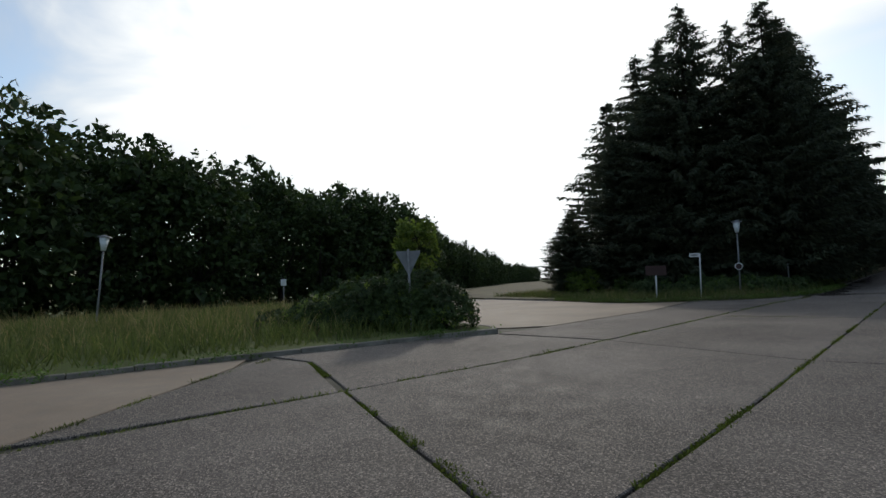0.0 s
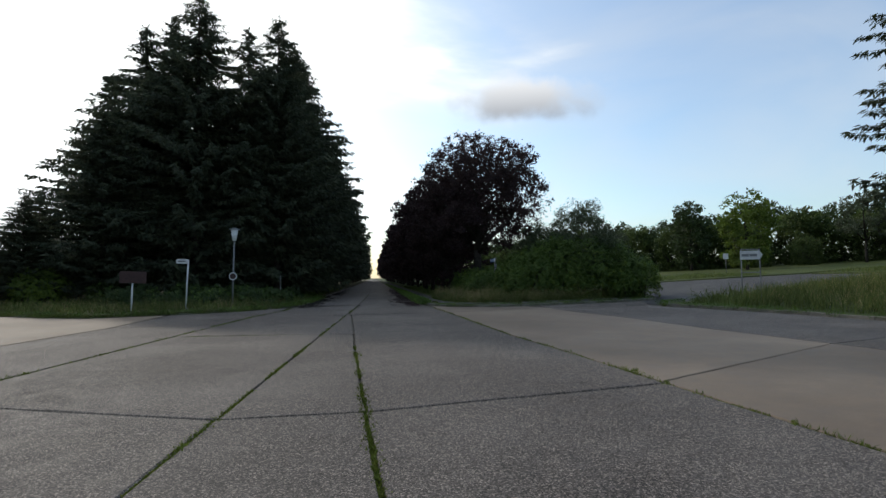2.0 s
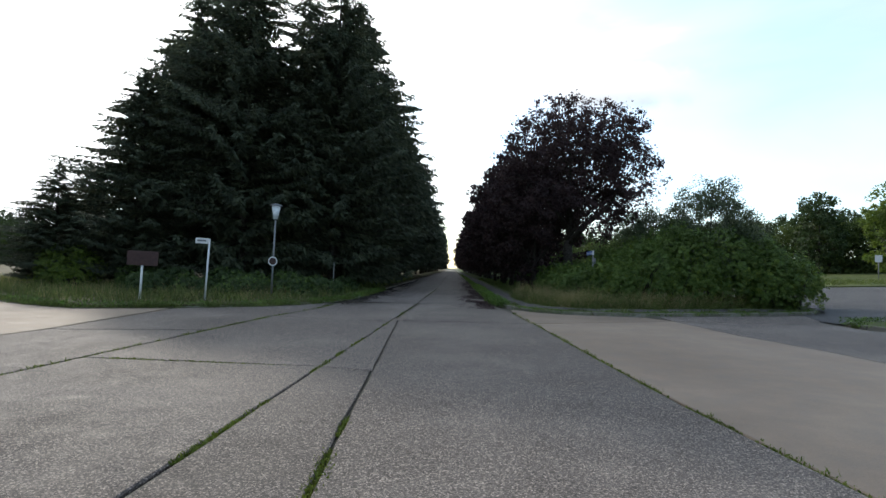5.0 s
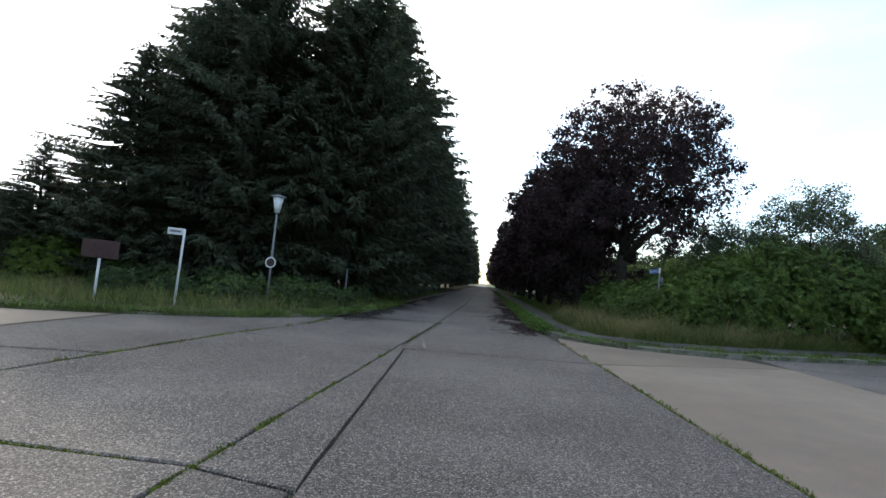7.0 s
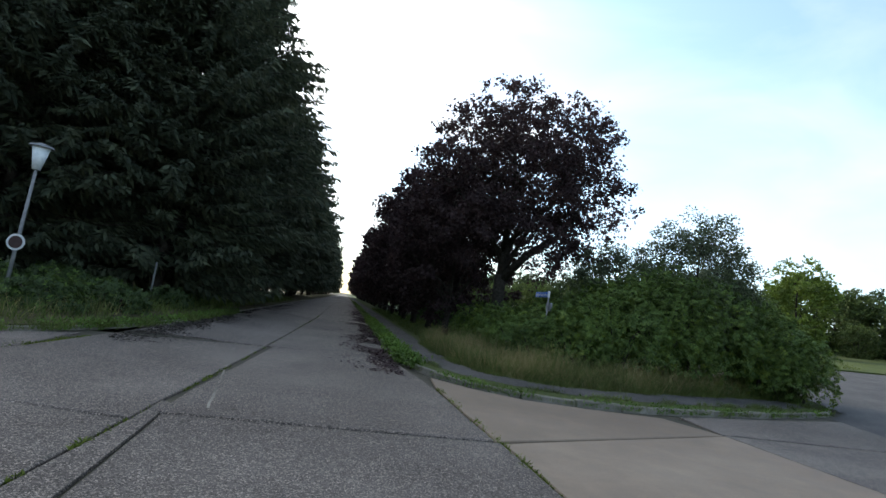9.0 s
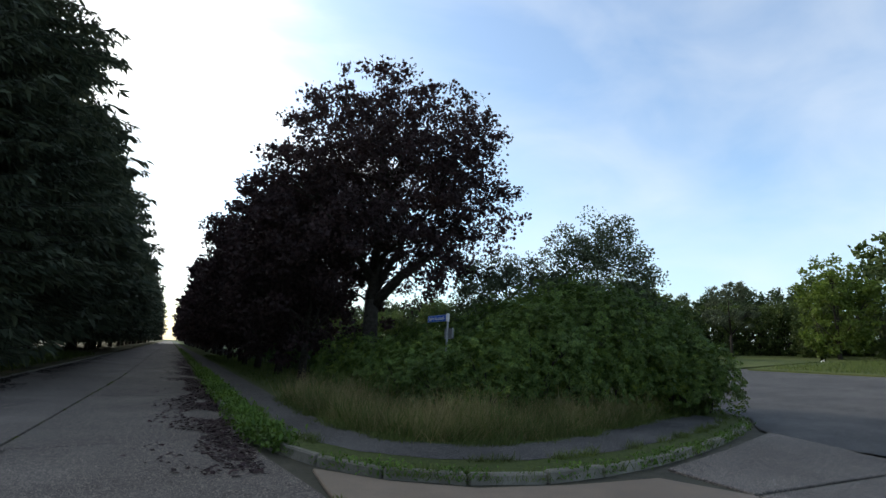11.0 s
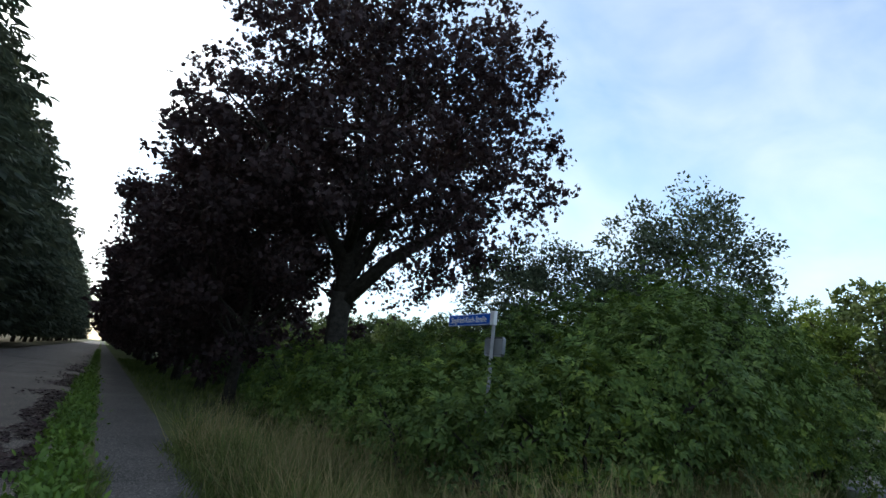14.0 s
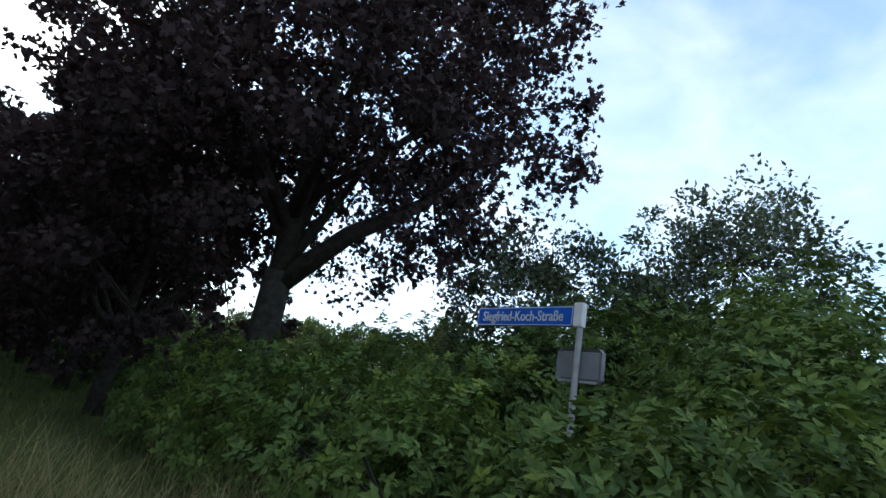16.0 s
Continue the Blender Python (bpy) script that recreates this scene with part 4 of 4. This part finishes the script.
UNDER = [(-3.4, 42.6, 0.8, 0.8), (-2.7, 44.6, 0.7, 0.75), (-5.6, 42.4, 0.9, 0.85), (-7.4, 42.2, 0.8, 0.7), (-9.2, 41.8, 0.9, 0.8), (-6.2, 44.8, 0.9, 0.9), (-7.6, 45.6, 1.0, 1.1), (-3.6, 45.8, 0.8, 0.8), (-9.6, 44.6, 1.0, 1.0), (-11.6, 45.4, 1.0, 1.2), (-2.7, 48.5, 0.7, 0.7), (-3.0, 52.0, 0.7, 0.8), (-5.2, 46.6, 0.9, 1.0)]
bush_thing("bush", "low dark undergrowth of nettles and saplings beneath the spruces", bush_meshes(44, UNDER, 10000, 0.19, M_BROAD, M_BUSH, (-6, 46, 0.05)), (-6, 46, 0.05))
MAPLE_HEDGE = [(10.6 + 0.5 * math.sin(k * 1.7), 52.5 + 3.0 * k, 1.5, 1.7 + 0.3 * math.sin(k * 2.3)) for k in range(9)]
bush_thing("bush", "low dark hedge of shrubs behind the maple trunks", bush_meshes(45, MAPLE_HEDGE, 7000, 0.24, M_BROAD, M_BUSH, (10.6, 64, 0.05)), (10.6, 64, 0.05))

# ---- grass ----
def grass(name, label, places, height, mat, seed, width=0.012, lean=0.35):
    rng = np.random.default_rng(seed)
    P = np.array(places)
    P[:, 2] += [rise(x) for x in P[:, 0]]
    n = len(P)
    D = np.stack([rng.normal(0, lean, n), rng.normal(0, lean, n), np.ones(n)], 1)
    patchy = np.array([noise.noise(Vector((p[0] * 0.9, p[1] * 0.9, seed))) for p in P])
    hh = height * rng.uniform(0.3, 1.2, n) * (1 + 0.7 * patchy)
    S = np.stack([np.full(n, 1.0) * width * rng.uniform(0.7, 1.5, n), hh, hh], 1)
    me = scatter(name, BLADE_V, BLADE_F, P, frames_from(D, rng), S, mat)
    return tagged(new(name, me), label, "grass", kind="stuff")


def inside(pt, poly):
    x, y = pt
    hit = False
    for (x0, y0), (x1, y1) in zip(poly, poly[1:] + poly[:1]):
        if (y0 > y) != (y1 > y) and x < (x1 - x0) * (y - y0) / (y1 - y0) + x0:
            hit = not hit
    return hit


def fill(poly, n, seed, z=KERB_H - 0.02, thin=0.35, tuft=2):
    """Random places inside an outline, in tufts."""
    rng = np.random.default_rng(seed)
    xs, ys = [p[0] for p in poly], [p[1] for p in poly]
    out, i = [], 0
    while len(out) < n and i < n * 12:
        i += 1
        x, y = rng.uniform(min(xs), max(xs)), rng.uniform(min(ys), max(ys))
        if inside((x, y), poly) and noise.noise(Vector((x * 0.45, y * 0.45, seed))) > -thin - rng.random():
            for k in range(tuft):
                out.append((x + rng.normal(0, 0.10), y + rng.normal(0, 0.10), z))
    return out[:n]


grass("grass", "tall green and straw-coloured meadow grass on the island", fill([(-9.6, 13.6), (-8.75, 16.2), (-8.1, 18.4), (-7.3, 21.2), (-7.2, 22.6), (-10, 23.6), (-20, 28), (-30, 30), (-34, 14), (-20, 6), (-12, 7.8)], 30000, 61, thin=0.7), 0.55, M_GRASS, 61, 0.02)
grass("dry_grass", "dry straw stalks standing in the meadow grass", fill([(-10.5, 16.5), (-9.2, 20.5), (-12, 23.5), (-30, 31), (-34, 14), (-20, 9), (-13, 10.5)], 7000, 62, thin=0.2), 0.75, M_STRAW, 62, 0.012)
grass("grass", "rough dark grass under the spruces along the kerb", fill([(-22, 44.5), (-9.5, 37.2), (-7.5, 36.5), (-5.2, 37.4), (-3.2, 38.9), (-2.2, 41), (-1.6, 45), (-1.4, 80), (-5, 80), (-8, 47), (-22, 52)], 26000, 63, thin=0.5), 0.38, M_GRASS, 63, 0.016)
grass("dry_grass", "pale dry stalks standing in the grass under the spruces", fill([(-22, 44.5), (-9.5, 37.4), (-7.5, 36.7), (-5.2, 37.6), (-3.2, 39.1), (-2.4, 41), (-2, 46), (-8, 45), (-22, 50)], 4500, 60, thin=0.2, tuft=3), 0.45, M_STRAW, 60, 0.007, 0.4)
corner = [(6.15, 47), (6.2, 44.0), (6.35, 42.3), (6.65, 41.25), (7.3, 40.65), (8.3, 40.4), (9.5, 40.55), (11.4, 41.35), (15.2, 43.05), (17, 45), (14, 43.5), (11, 42.7), (9, 42.8), (8.2, 43.6), (7.9, 46.5)]
grass("grass", "tall green grass between the footpath and the thicket", fill(corner, 22000, 64, thin=0.45, tuft=4), 0.48, M_GRASS, 64, 0.009, 0.5)
grass("dry_grass", "pale dry grass stalks between the footpath and the thicket", fill(corner, 11000, 65, thin=0.3, tuft=4), 0.68, M_STRAW, 65, 0.005, 0.45)
grass("grass", "grass on the field behind the kerb", fill([(60, 50.5), (40, 47), (30, 43.3), (21, 39.5), (17.2, 38.0), (16.2, 37.2), (16.3, 35.4), (17, 32.4), (17.5, 28), (18.5, 20), (30, 20), (60, 40)], 50000, 66, thin=0.7), 0.6, M_GRASS, 66, 0.022)
grass("dry_grass", "pale seed stalks over the field grass", fill([(50, 48.5), (30, 43), (21, 39.2), (18, 37), (18, 30), (30, 24), (50, 36)], 6000, 70, thin=0.3), 0.75, M_STRAW, 70, 0.012)
grass("grass", "grass strip beside the footpath under the maples", fill([(6.4, 45.5), (7.9, 45.5), (10, 52), (10, 90), (6.4, 90)], 14000, 67, thin=0.6), 0.2, M_GRASS, 67, 0.014)

grass("grass", "rough grass beyond the thicket beside the side road", fill([(18.4, 45.5), (18.8, 50), (19.5, 55), (21, 60.5), (30, 62.3), (40, 60), (40, 72), (18, 70), (17, 48)], 9000, 68, thin=0.7), 0.35, M_GRASS, 68, 0.02)
grass("grass", "rank green grass and weeds at the thicket's foot beside the side road", fill([(15.4, 42.9), (17.4, 43.4), (18.3, 44.6), (18.8, 47.5), (17.8, 47.5), (16.6, 44.2)], 6500, 59, thin=0.7, tuft=3), 0.55, M_GRASS, 59, 0.014, 0.45)
grass("grass", "grassy bank beyond the side road", fill([(41.8, 57), (41.8, 46), (41, 41.4), (60, 43.5), (64, 60)], 9000, 69, thin=0.7), 0.35, M_GRASS, 69, 0.025)


def along(line, n, seed, width, z=0.0, clump=0.5):
    """Places along a line, gathered in clumps."""
    rng = np.random.default_rng(seed)
    pts = smooth_line(line, 0.05)
    keep = [p for p in pts if noise.noise(Vector((p[0] * 1.3, p[1] * 1.3, seed))) > -0.15 + clump * 0.5 * rng.random()]
    out = []
    for k in rng.integers(0, len(keep), n):
        out.append((keep[k][0] + rng.normal(0, width), keep[k][1] + rng.normal(0, width), z))
    return out


def flip(tab, a, b):
    return [(curve_at(tab, y), y) for y in np.linspace(a, b, 12)]


grass("joint_weeds", "low moss and grass growing in the slab joints", along(flip(X_L, 8, 34), 6200, 71, 0.02, -0.02, 0.4) + along(flip(X_L, 34, 60), 900, 68, 0.015, -0.025, 0.9) + along(flip(X_A, 8, 40), 4200, 72, 0.02, -0.02, 0.2) + along(flip(X_R, 8, 38.5), 6000, 73, 0.022, -0.02, 0.4) + along(flip(X_C, 8, 27), 9000, 74, 0.032, -0.02, -0.2) + along([(0.65, 14.4), (-3.4, 16.2), (-6.2, 17.5)], 3600, 75, 0.035, -0.02, -0.1) + along([(1.25, 28.6), (-2.1, 28.7)], 900, 76, 0.02, -0.02, 0.2), 0.04, M_MOSS, 71, 0.014, 0.9)


grass("joint_tufts", "taller grass tufts standing in the slab joints", along(flip(X_R, 8, 38.5), 2200, 77, 0.03, -0.02, 1.1) + along(flip(X_A, 8, 40), 1800, 78, 0.03, -0.02, 1.0) + along([(-7.2, 17.3), (-6.0, 15.3), (-4.9, 13.9), (-4.2, 12.9)], 700, 79, 0.03, -0.02, 0.8), 0.065, M_MOSS, 77, 0.010, 0.8)


grass("kerb_grass", "short grass tufts grown over the corner kerb and the path's edge", along(CORNER_E[3:13], 1700, 87, 0.09, 0.02, 0.5) + along(PATH_IN[2:], 5000, 88, 0.10, KERB_H - 0.02, 0.2) + along(PATH_OUT[2:], 2200, 89, 0.06, KERB_H - 0.02, 0.5), 0.16, M_GRASS, 87, 0.008, 0.6)
grass("kerb_grass", "grass tufts grown over the low kerb under the spruces", along(VERGE_W[2:10], 11000, 90, 0.14, 0.02, 0.0), 0.2, M_GRASS, 90, 0.01, 0.6)


def weed_strip(name, label, places, seed, leaf, mat):
    rng = np.random.default_rng(seed)
    P = np.array(places)
    P[:, 2] += [rise(x) for x in P[:, 0]]
    P[:, 2] += rng.uniform(0.02, 1.0, len(P)) ** 1.3 * leaf * 2.6
    D = rng.normal(0, 1, P.shape) + np.array([0, 0, 0.7])
    me = scatter(name, LEAF_OVAL_V, LEAF_OVAL_F, P, frames_from(D, rng, 0.5), leaf * rng.uniform(0.5, 1.2, len(P)), mat)
    return tagged(new(name, me), label, "weeds", kind="stuff")


weed_strip("kerb_weeds", "bright green leafy weeds growing along the kerb of the avenue", along([(4.98, 40.9), (4.88, 42), (4.84, 43.5), (4.84, 60)], 15000, 81, 0.12, 0.02, -0.6) + along([(4.84, 60), (4.84, 120)], 4000, 86, 0.12, 0.02, -0.6), 81, 0.095, M_WEED)
weed_strip("kerb_weeds", "green weeds tufted along the pale field kerb", along(FIELD_E[2:10], 5000, 82, 0.12, 0.03, 0.2), 82, 0.07, M_WEED)
weed_strip("kerb_weeds", "green weeds in the gaps of the corner kerb", along(CORNER_E[3:13], 3000, 83, 0.08, 0.0, 0.8), 83, 0.06, M_WEED)
weed_strip("kerb_weeds", "green weeds tufted along the island kerb", along(ISLAND[1:10], 1800, 84, 0.08, 0.0, 1.0), 84, 0.07, M_WEED)
weed_strip("kerb_weeds", "moss and weeds along the kerb under the spruces", along(VERGE_W[2:10], 7500, 85, 0.14, 0.0, 0.0), 85, 0.07, M_WEED)


def litter(name, label, n, seed, edge, side, mat, size):
    """Fallen bits drifted against one edge of the avenue."""
    rng = np.random.default_rng(seed)
    y = 39.5 + rng.gamma(1.6, 9.0, n)
    x = edge + side * np.abs(rng.normal(0, 0.45, n))
    keep = np.array([noise.noise(Vector((a * 1.2, b * 0.5, 3))) for a, b in zip(x, y)]) > -0.12
    P = np.stack([x, y, np.full(n, 0.012) + rng.uniform(0, 0.01, n)], 1)[keep]
    m = len(P)
    a = rng.uniform(0, 6.283, m)
    D = np.stack([np.cos(a), np.sin(a), rng.normal(0, 0.15, m)], 1)
    me = scatter(name, LEAF_PLAIN_V, LEAF_PLAIN_F, P, frames_from(D, rng, 0.25), size * rng.uniform(0.6, 1.3, m), mat)
    return tagged(new(name, me), label, "leaf litter", kind="stuff")


litter("leaf_litter", "fallen dark red maple leaves drifted along the road's edge", 9000, 91, 4.62, -1, M_MAPLE, 0.085)
litter("needle_litter", "brown spruce litter drifted along the road's edge", 7000, 92, -1.0, 1, M_BARK, 0.07)


# ---- street furniture ----
def cyl(bm, r, z0, z1, sides=14, r2=None, x=0, y=0):
    bmesh.ops.create_cone(bm, cap_ends=True, segments=sides, radius1=r, radius2=r if r2 is None else r2, depth=z1 - z0, matrix=Matrix.Translation((x, y, (z0 + z1) / 2)))


def street_lamp(label, place, lean=(0, 0), h=3.9, disc=True):
    t = thing("street_lamp", label, "street lamp", place)
    bm = bmesh.new()
    cyl(bm, 0.045, -0.1, h - 0.55, 12, 0.035)
    part("pole", mesh_bm("pole", bm, M_POST, True), t)
    bm = bmesh.new()
    cyl(bm, 0.09, h - 0.58, h - 0.02, 16, 0.19)
    part("shade", mesh_bm("shade", bm, M_LAMP, True), t, "milky tapered glass shade")
    bm = bmesh.new()
    cyl(bm, 0.27, h - 0.02, h + 0.03, 20, 0.24)
    cyl(bm, 0.2, h + 0.03, h + 0.09, 20, 0.06)
    part("cap", mesh_bm("cap", bm, M_GREYBACK), t, "flat grey metal cap")
    if disc:
        bm = bmesh.new()
        bmesh.ops.create_cone(bm, cap_ends=True, segments=24, radius1=0.2, radius2=0.2, depth=0.012, matrix=pose(0, -0.06, 1.45, 90))
        d = part("lamp_plate", mesh_bm("lamp_plate", bm, M_WHITE), t, "round plate with a pale rim")
        bm = bmesh.new()
        bmesh.ops.create_cone(bm, cap_ends=True, segments=24, radius1=0.15, radius2=0.15, depth=0.012, matrix=pose(0, -0.066, 1.45, 90))
        part("plate_face", mesh_bm("plate_face", bm, M_BROWN), d, "dark faded plate face")
    t.matrix_world = pose(*place, lean[0], lean[1], 0)
    return t


street_lamp("slender grey street lamp with a milky glass shade and round plate", (-4.7, 43.4, 0.05), (0, 1.0), 3.85)
street_lamp("slender grey street lamp leaning in the tall meadow grass", (-23.2, 18.4, 0.05), (-5, 0), 3.9, False)
street_lamp("slender grey street lamp far along the avenue", (-3.4, 92, 0.05), (0, 1), 3.9, False)
street_lamp("slender grey street lamp far along the avenue", (-3.2, 150, 0.05), (0, 1), 3.9, False)


def text_mesh(body, size, mat, depth=0.002):
    cu = bpy.data.curves.new("text", "FONT")
    cu.body, cu.size, cu.extrude, cu.align_x, cu.align_y, cu.offset = body, size, depth, "CENTER", "CENTER", 0.001
    ob = bpy.data.objects.new("text", cu)
    scene.collection.objects.link(ob)
    me = bpy.data.meshes.new_from_object(ob.evaluated_get(bpy.context.evaluated_depsgraph_get()))
    bpy.data.objects.remove(ob)
    me.materials.clear()
    me.materials.append(mat)
    return me


def street_name_sign():
    t = thing("street_sign", "blue enamel street name sign on a grey post in the thicket", "street sign", (9.15, 44.0, 0.10), 90)
    bm = bmesh.new()
    cyl(bm, 0.024, -0.1, 2.12, 12)
    part("post", mesh_bm("post", bm, M_POST, True), t)
    bm = bmesh.new()
    box(bm, -0.03, -0.03, 2.08, 0.05, 0.03, 2.265, 0.006)
    part("bracket", mesh_bm("bracket", bm, M_WHITE), t, "white bracket cap")
    bm = bmesh.new()
    box(bm, 0.06, -0.012, 2.085, 1.06, 0.012, 2.245, 0.006)
    plate = part("plate", mesh_bm("plate", bm, M_BLUE), t, "blue plate with white border and lettering")
    bm = bmesh.new()
    for x0, z0, x1, z1 in ((0.066, 2.233, 1.054, 2.239), (0.066, 2.091, 1.054, 2.097), (0.066, 2.097, 0.072, 2.233), (1.048, 2.097, 1.054, 2.233)):
        box(bm, x0, 0.012, z0, x1, 0.0145, z1)
    part("border", mesh_bm("border", bm, M_WHITE), plate, "thin white border line")
    bm = bmesh.new()
    box(bm, -0.19, -0.055, 1.68, 0.19, -0.04, 1.93, 0.03)
    part("back_plate", mesh_bm("back_plate", bm, M_GREYBACK), t, "grey back of a second plate")
    me = text_mesh("Siegfried-Koch-Straße", 0.118, M_WHITE)
    tx = part("lettering", me, plate, "white lettering Siegfried-Koch-Straße")
    w = max(v.co.x for v in me.vertices) - min(v.co.x for v in me.vertices)
    tx.matrix_local = pose(0.57, 0.014, 2.163, 90, 0, 180) @ Matrix.Diagonal((0.84 / w, 1, 1, 1))
    return t


street_name_sign()


def small_sign():
    t = thing("street_sign", "narrow white street name sign on a pale post in the verge", "street sign", (-5.4, 39.0, 0.05))
    bm = bmesh.new()
    cyl(bm, 0.032, -0.1, 2.15, 12)
    part("post", mesh_bm("post", bm, M_WHITE, True), t)
    bm = bmesh.new()
    box(bm, -0.46, -0.015, 1.97, -0.03, 0.015, 2.16, 0.006)
    p = part("plate", mesh_bm("plate", bm, M_WHITE), t)
    bm = bmesh.new()
    box(bm, -0.4, -0.018, 2.04, -0.1, -0.0155, 2.1)
    part("lettering_bar", mesh_bm("lettering_bar", bm, M_GREYBACK), p, "grey bar of unreadable lettering")
    t.matrix_world = pose(-5.45, 39.0, 0.05, 0, 2.0, 8)


small_sign()


def brown_board():
    t = thing("notice_board", "weathered brown board sign on a pale post in the verge", "sign", (-7.6, 38.4, 0.05))
    bm = bmesh.new()
    cyl(bm, 0.035, -0.1, 1.3, 12)
    part("post", mesh_bm("post", bm, M_WHITE, True), t)
    bm = bmesh.new()
    box(bm, -0.48, -0.06, 1.22, 0.52, -0.03, 1.70, 0.01)
    part("board", mesh_bm("board", bm, M_BROWN), t, "weathered brown board")
    t.matrix_world = pose(-7.35, 38.4, 0.0, 0, 1.5, 6)


brown_board()


def arrow_sign():
    t = thing("direction_sign", "white arrow-shaped direction sign on two posts in the field", "direction sign", (16.4, 33.9, 0.05))
    for x in (-0.45, 0.4):
        bm = bmesh.new()
        cyl(bm, 0.03, -0.1, 2.64, 10, None, x)
        part("post", mesh_bm("post", bm, M_POST, True), t)
    bm = bmesh.new()
    pts = [(-0.5, 2.12), (0.38, 2.12), (0.54, 2.34), (0.38, 2.56), (-0.5, 2.56)]
    a = [bm.verts.new((x, -0.045, z)) for x, z in pts]
    b = [bm.verts.new((x, -0.033, z)) for x, z in pts]
    bm.faces.new(a)
    bm.faces.new(b[::-1])
    for k in range(5):
        bm.faces.new((a[k], b[k], b[(k + 1) % 5], a[(k + 1) % 5]))
    bmesh.ops.recalc_face_normals(bm, faces=bm.faces)
    p = part("plate", mesh_bm("plate", bm, M_WHITE), t, "white arrow-ended plate")
    for z in (2.60, 1.45):
        bm = bmesh.new()
        box(bm, -0.48, -0.025, z, 0.43, 0.025, z + 0.05, 0.006)
        part("crossbar", mesh_bm("crossbar", bm, M_POST), t)
    bm = bmesh.new()
    for x0, x1 in ((-0.42, -0.1), (-0.06, 0.28)):
        box(bm, x0, -0.049, 2.27, x1, -0.0465, 2.4)
    part("lettering_bar", mesh_bm("lettering_bar", bm, M_GREYBACK), p, "grey bars of unreadable lettering")
    t.matrix_world = pose(19.0, 36.6, 0.12, 0, 0, -33) @ Matrix.Diagonal((0.84, 0.84, 0.88, 1))


arrow_sign()


def give_way():
    t = thing("road_sign", "grey back of a triangular road sign standing in the bramble", "road sign", (-8.2, 22.0, 0.05))
    bm = bmesh.new()
    cyl(bm, 0.032, -0.1, 2.55, 12)
    part("post", mesh_bm("post", bm, M_POST, True), t)
    bm = bmesh.new()
    pts = [(-0.33, 2.5), (0.33, 2.5), (0.33, 2.44), (0.03, 1.86), (-0.03, 1.86), (-0.33, 2.44)]
    a = [bm.verts.new((x, 0.036, z)) for x, z in pts]
    b = [bm.verts.new((x, 0.046, z)) for x, z in pts]
    bm.faces.new(a)
    bm.faces.new(b[::-1])
    for k in range(6):
        bm.faces.new((a[k], b[k], b[(k + 1) % 6], a[(k + 1) % 6]))
    bmesh.ops.recalc_face_normals(bm, faces=bm.faces)
    part("plate", mesh_bm("plate", bm, M_GREYBACK), t, "plain grey metal back")
    t.matrix_world = pose(-8.0, 21.9, -0.25, 0, 0, 42)


give_way()


def far_post(label, place, h, w, turn):
    t = thing("road_sign", label, "road sign", (place[0], place[1], place[2] + rise(place[0])), turn)
    bm = bmesh.new()
    cyl(bm, 0.04, -0.1, h, 10)
    part("post", mesh_bm("post", bm, M_POST, True), t)
    bm = bmesh.new()
    box(bm, -w / 2, -0.06, h - 1.2 * w, w / 2, -0.042, h, 0.01)
    part("plate", mesh_bm("plate", bm, M_WHITE), t, "white rectangular plate")


far_post("small white sign on a post beside the side road", (40.5, 67.5, 0.05), 2.3, 0.5, -30)
far_post("small white sign on a post in the meadow", (-32, 32.4, 0.05), 2.1, 0.4, 60)
far_post("white sign on a post on the bank beyond the side road", (56.0, 52.5, 0.05), 4.5, 0.75, -65)


def marker_post():
    t = thing("marker_post", "thin grey marker post beside the spruces", "post", (-3.2, 48.4, 0.05))
    bm = bmesh.new()
    cyl(bm, 0.03, -0.1, 1.45, 10)
    part("post", mesh_bm("post", bm, M_POST, True), t)
    bm = bmesh.new()
    cyl(bm, 0.036, 1.45, 1.5, 10, 0.02)
    part("cap", mesh_bm("cap", bm, M_GREYBACK), t, "grey cap")


marker_post()
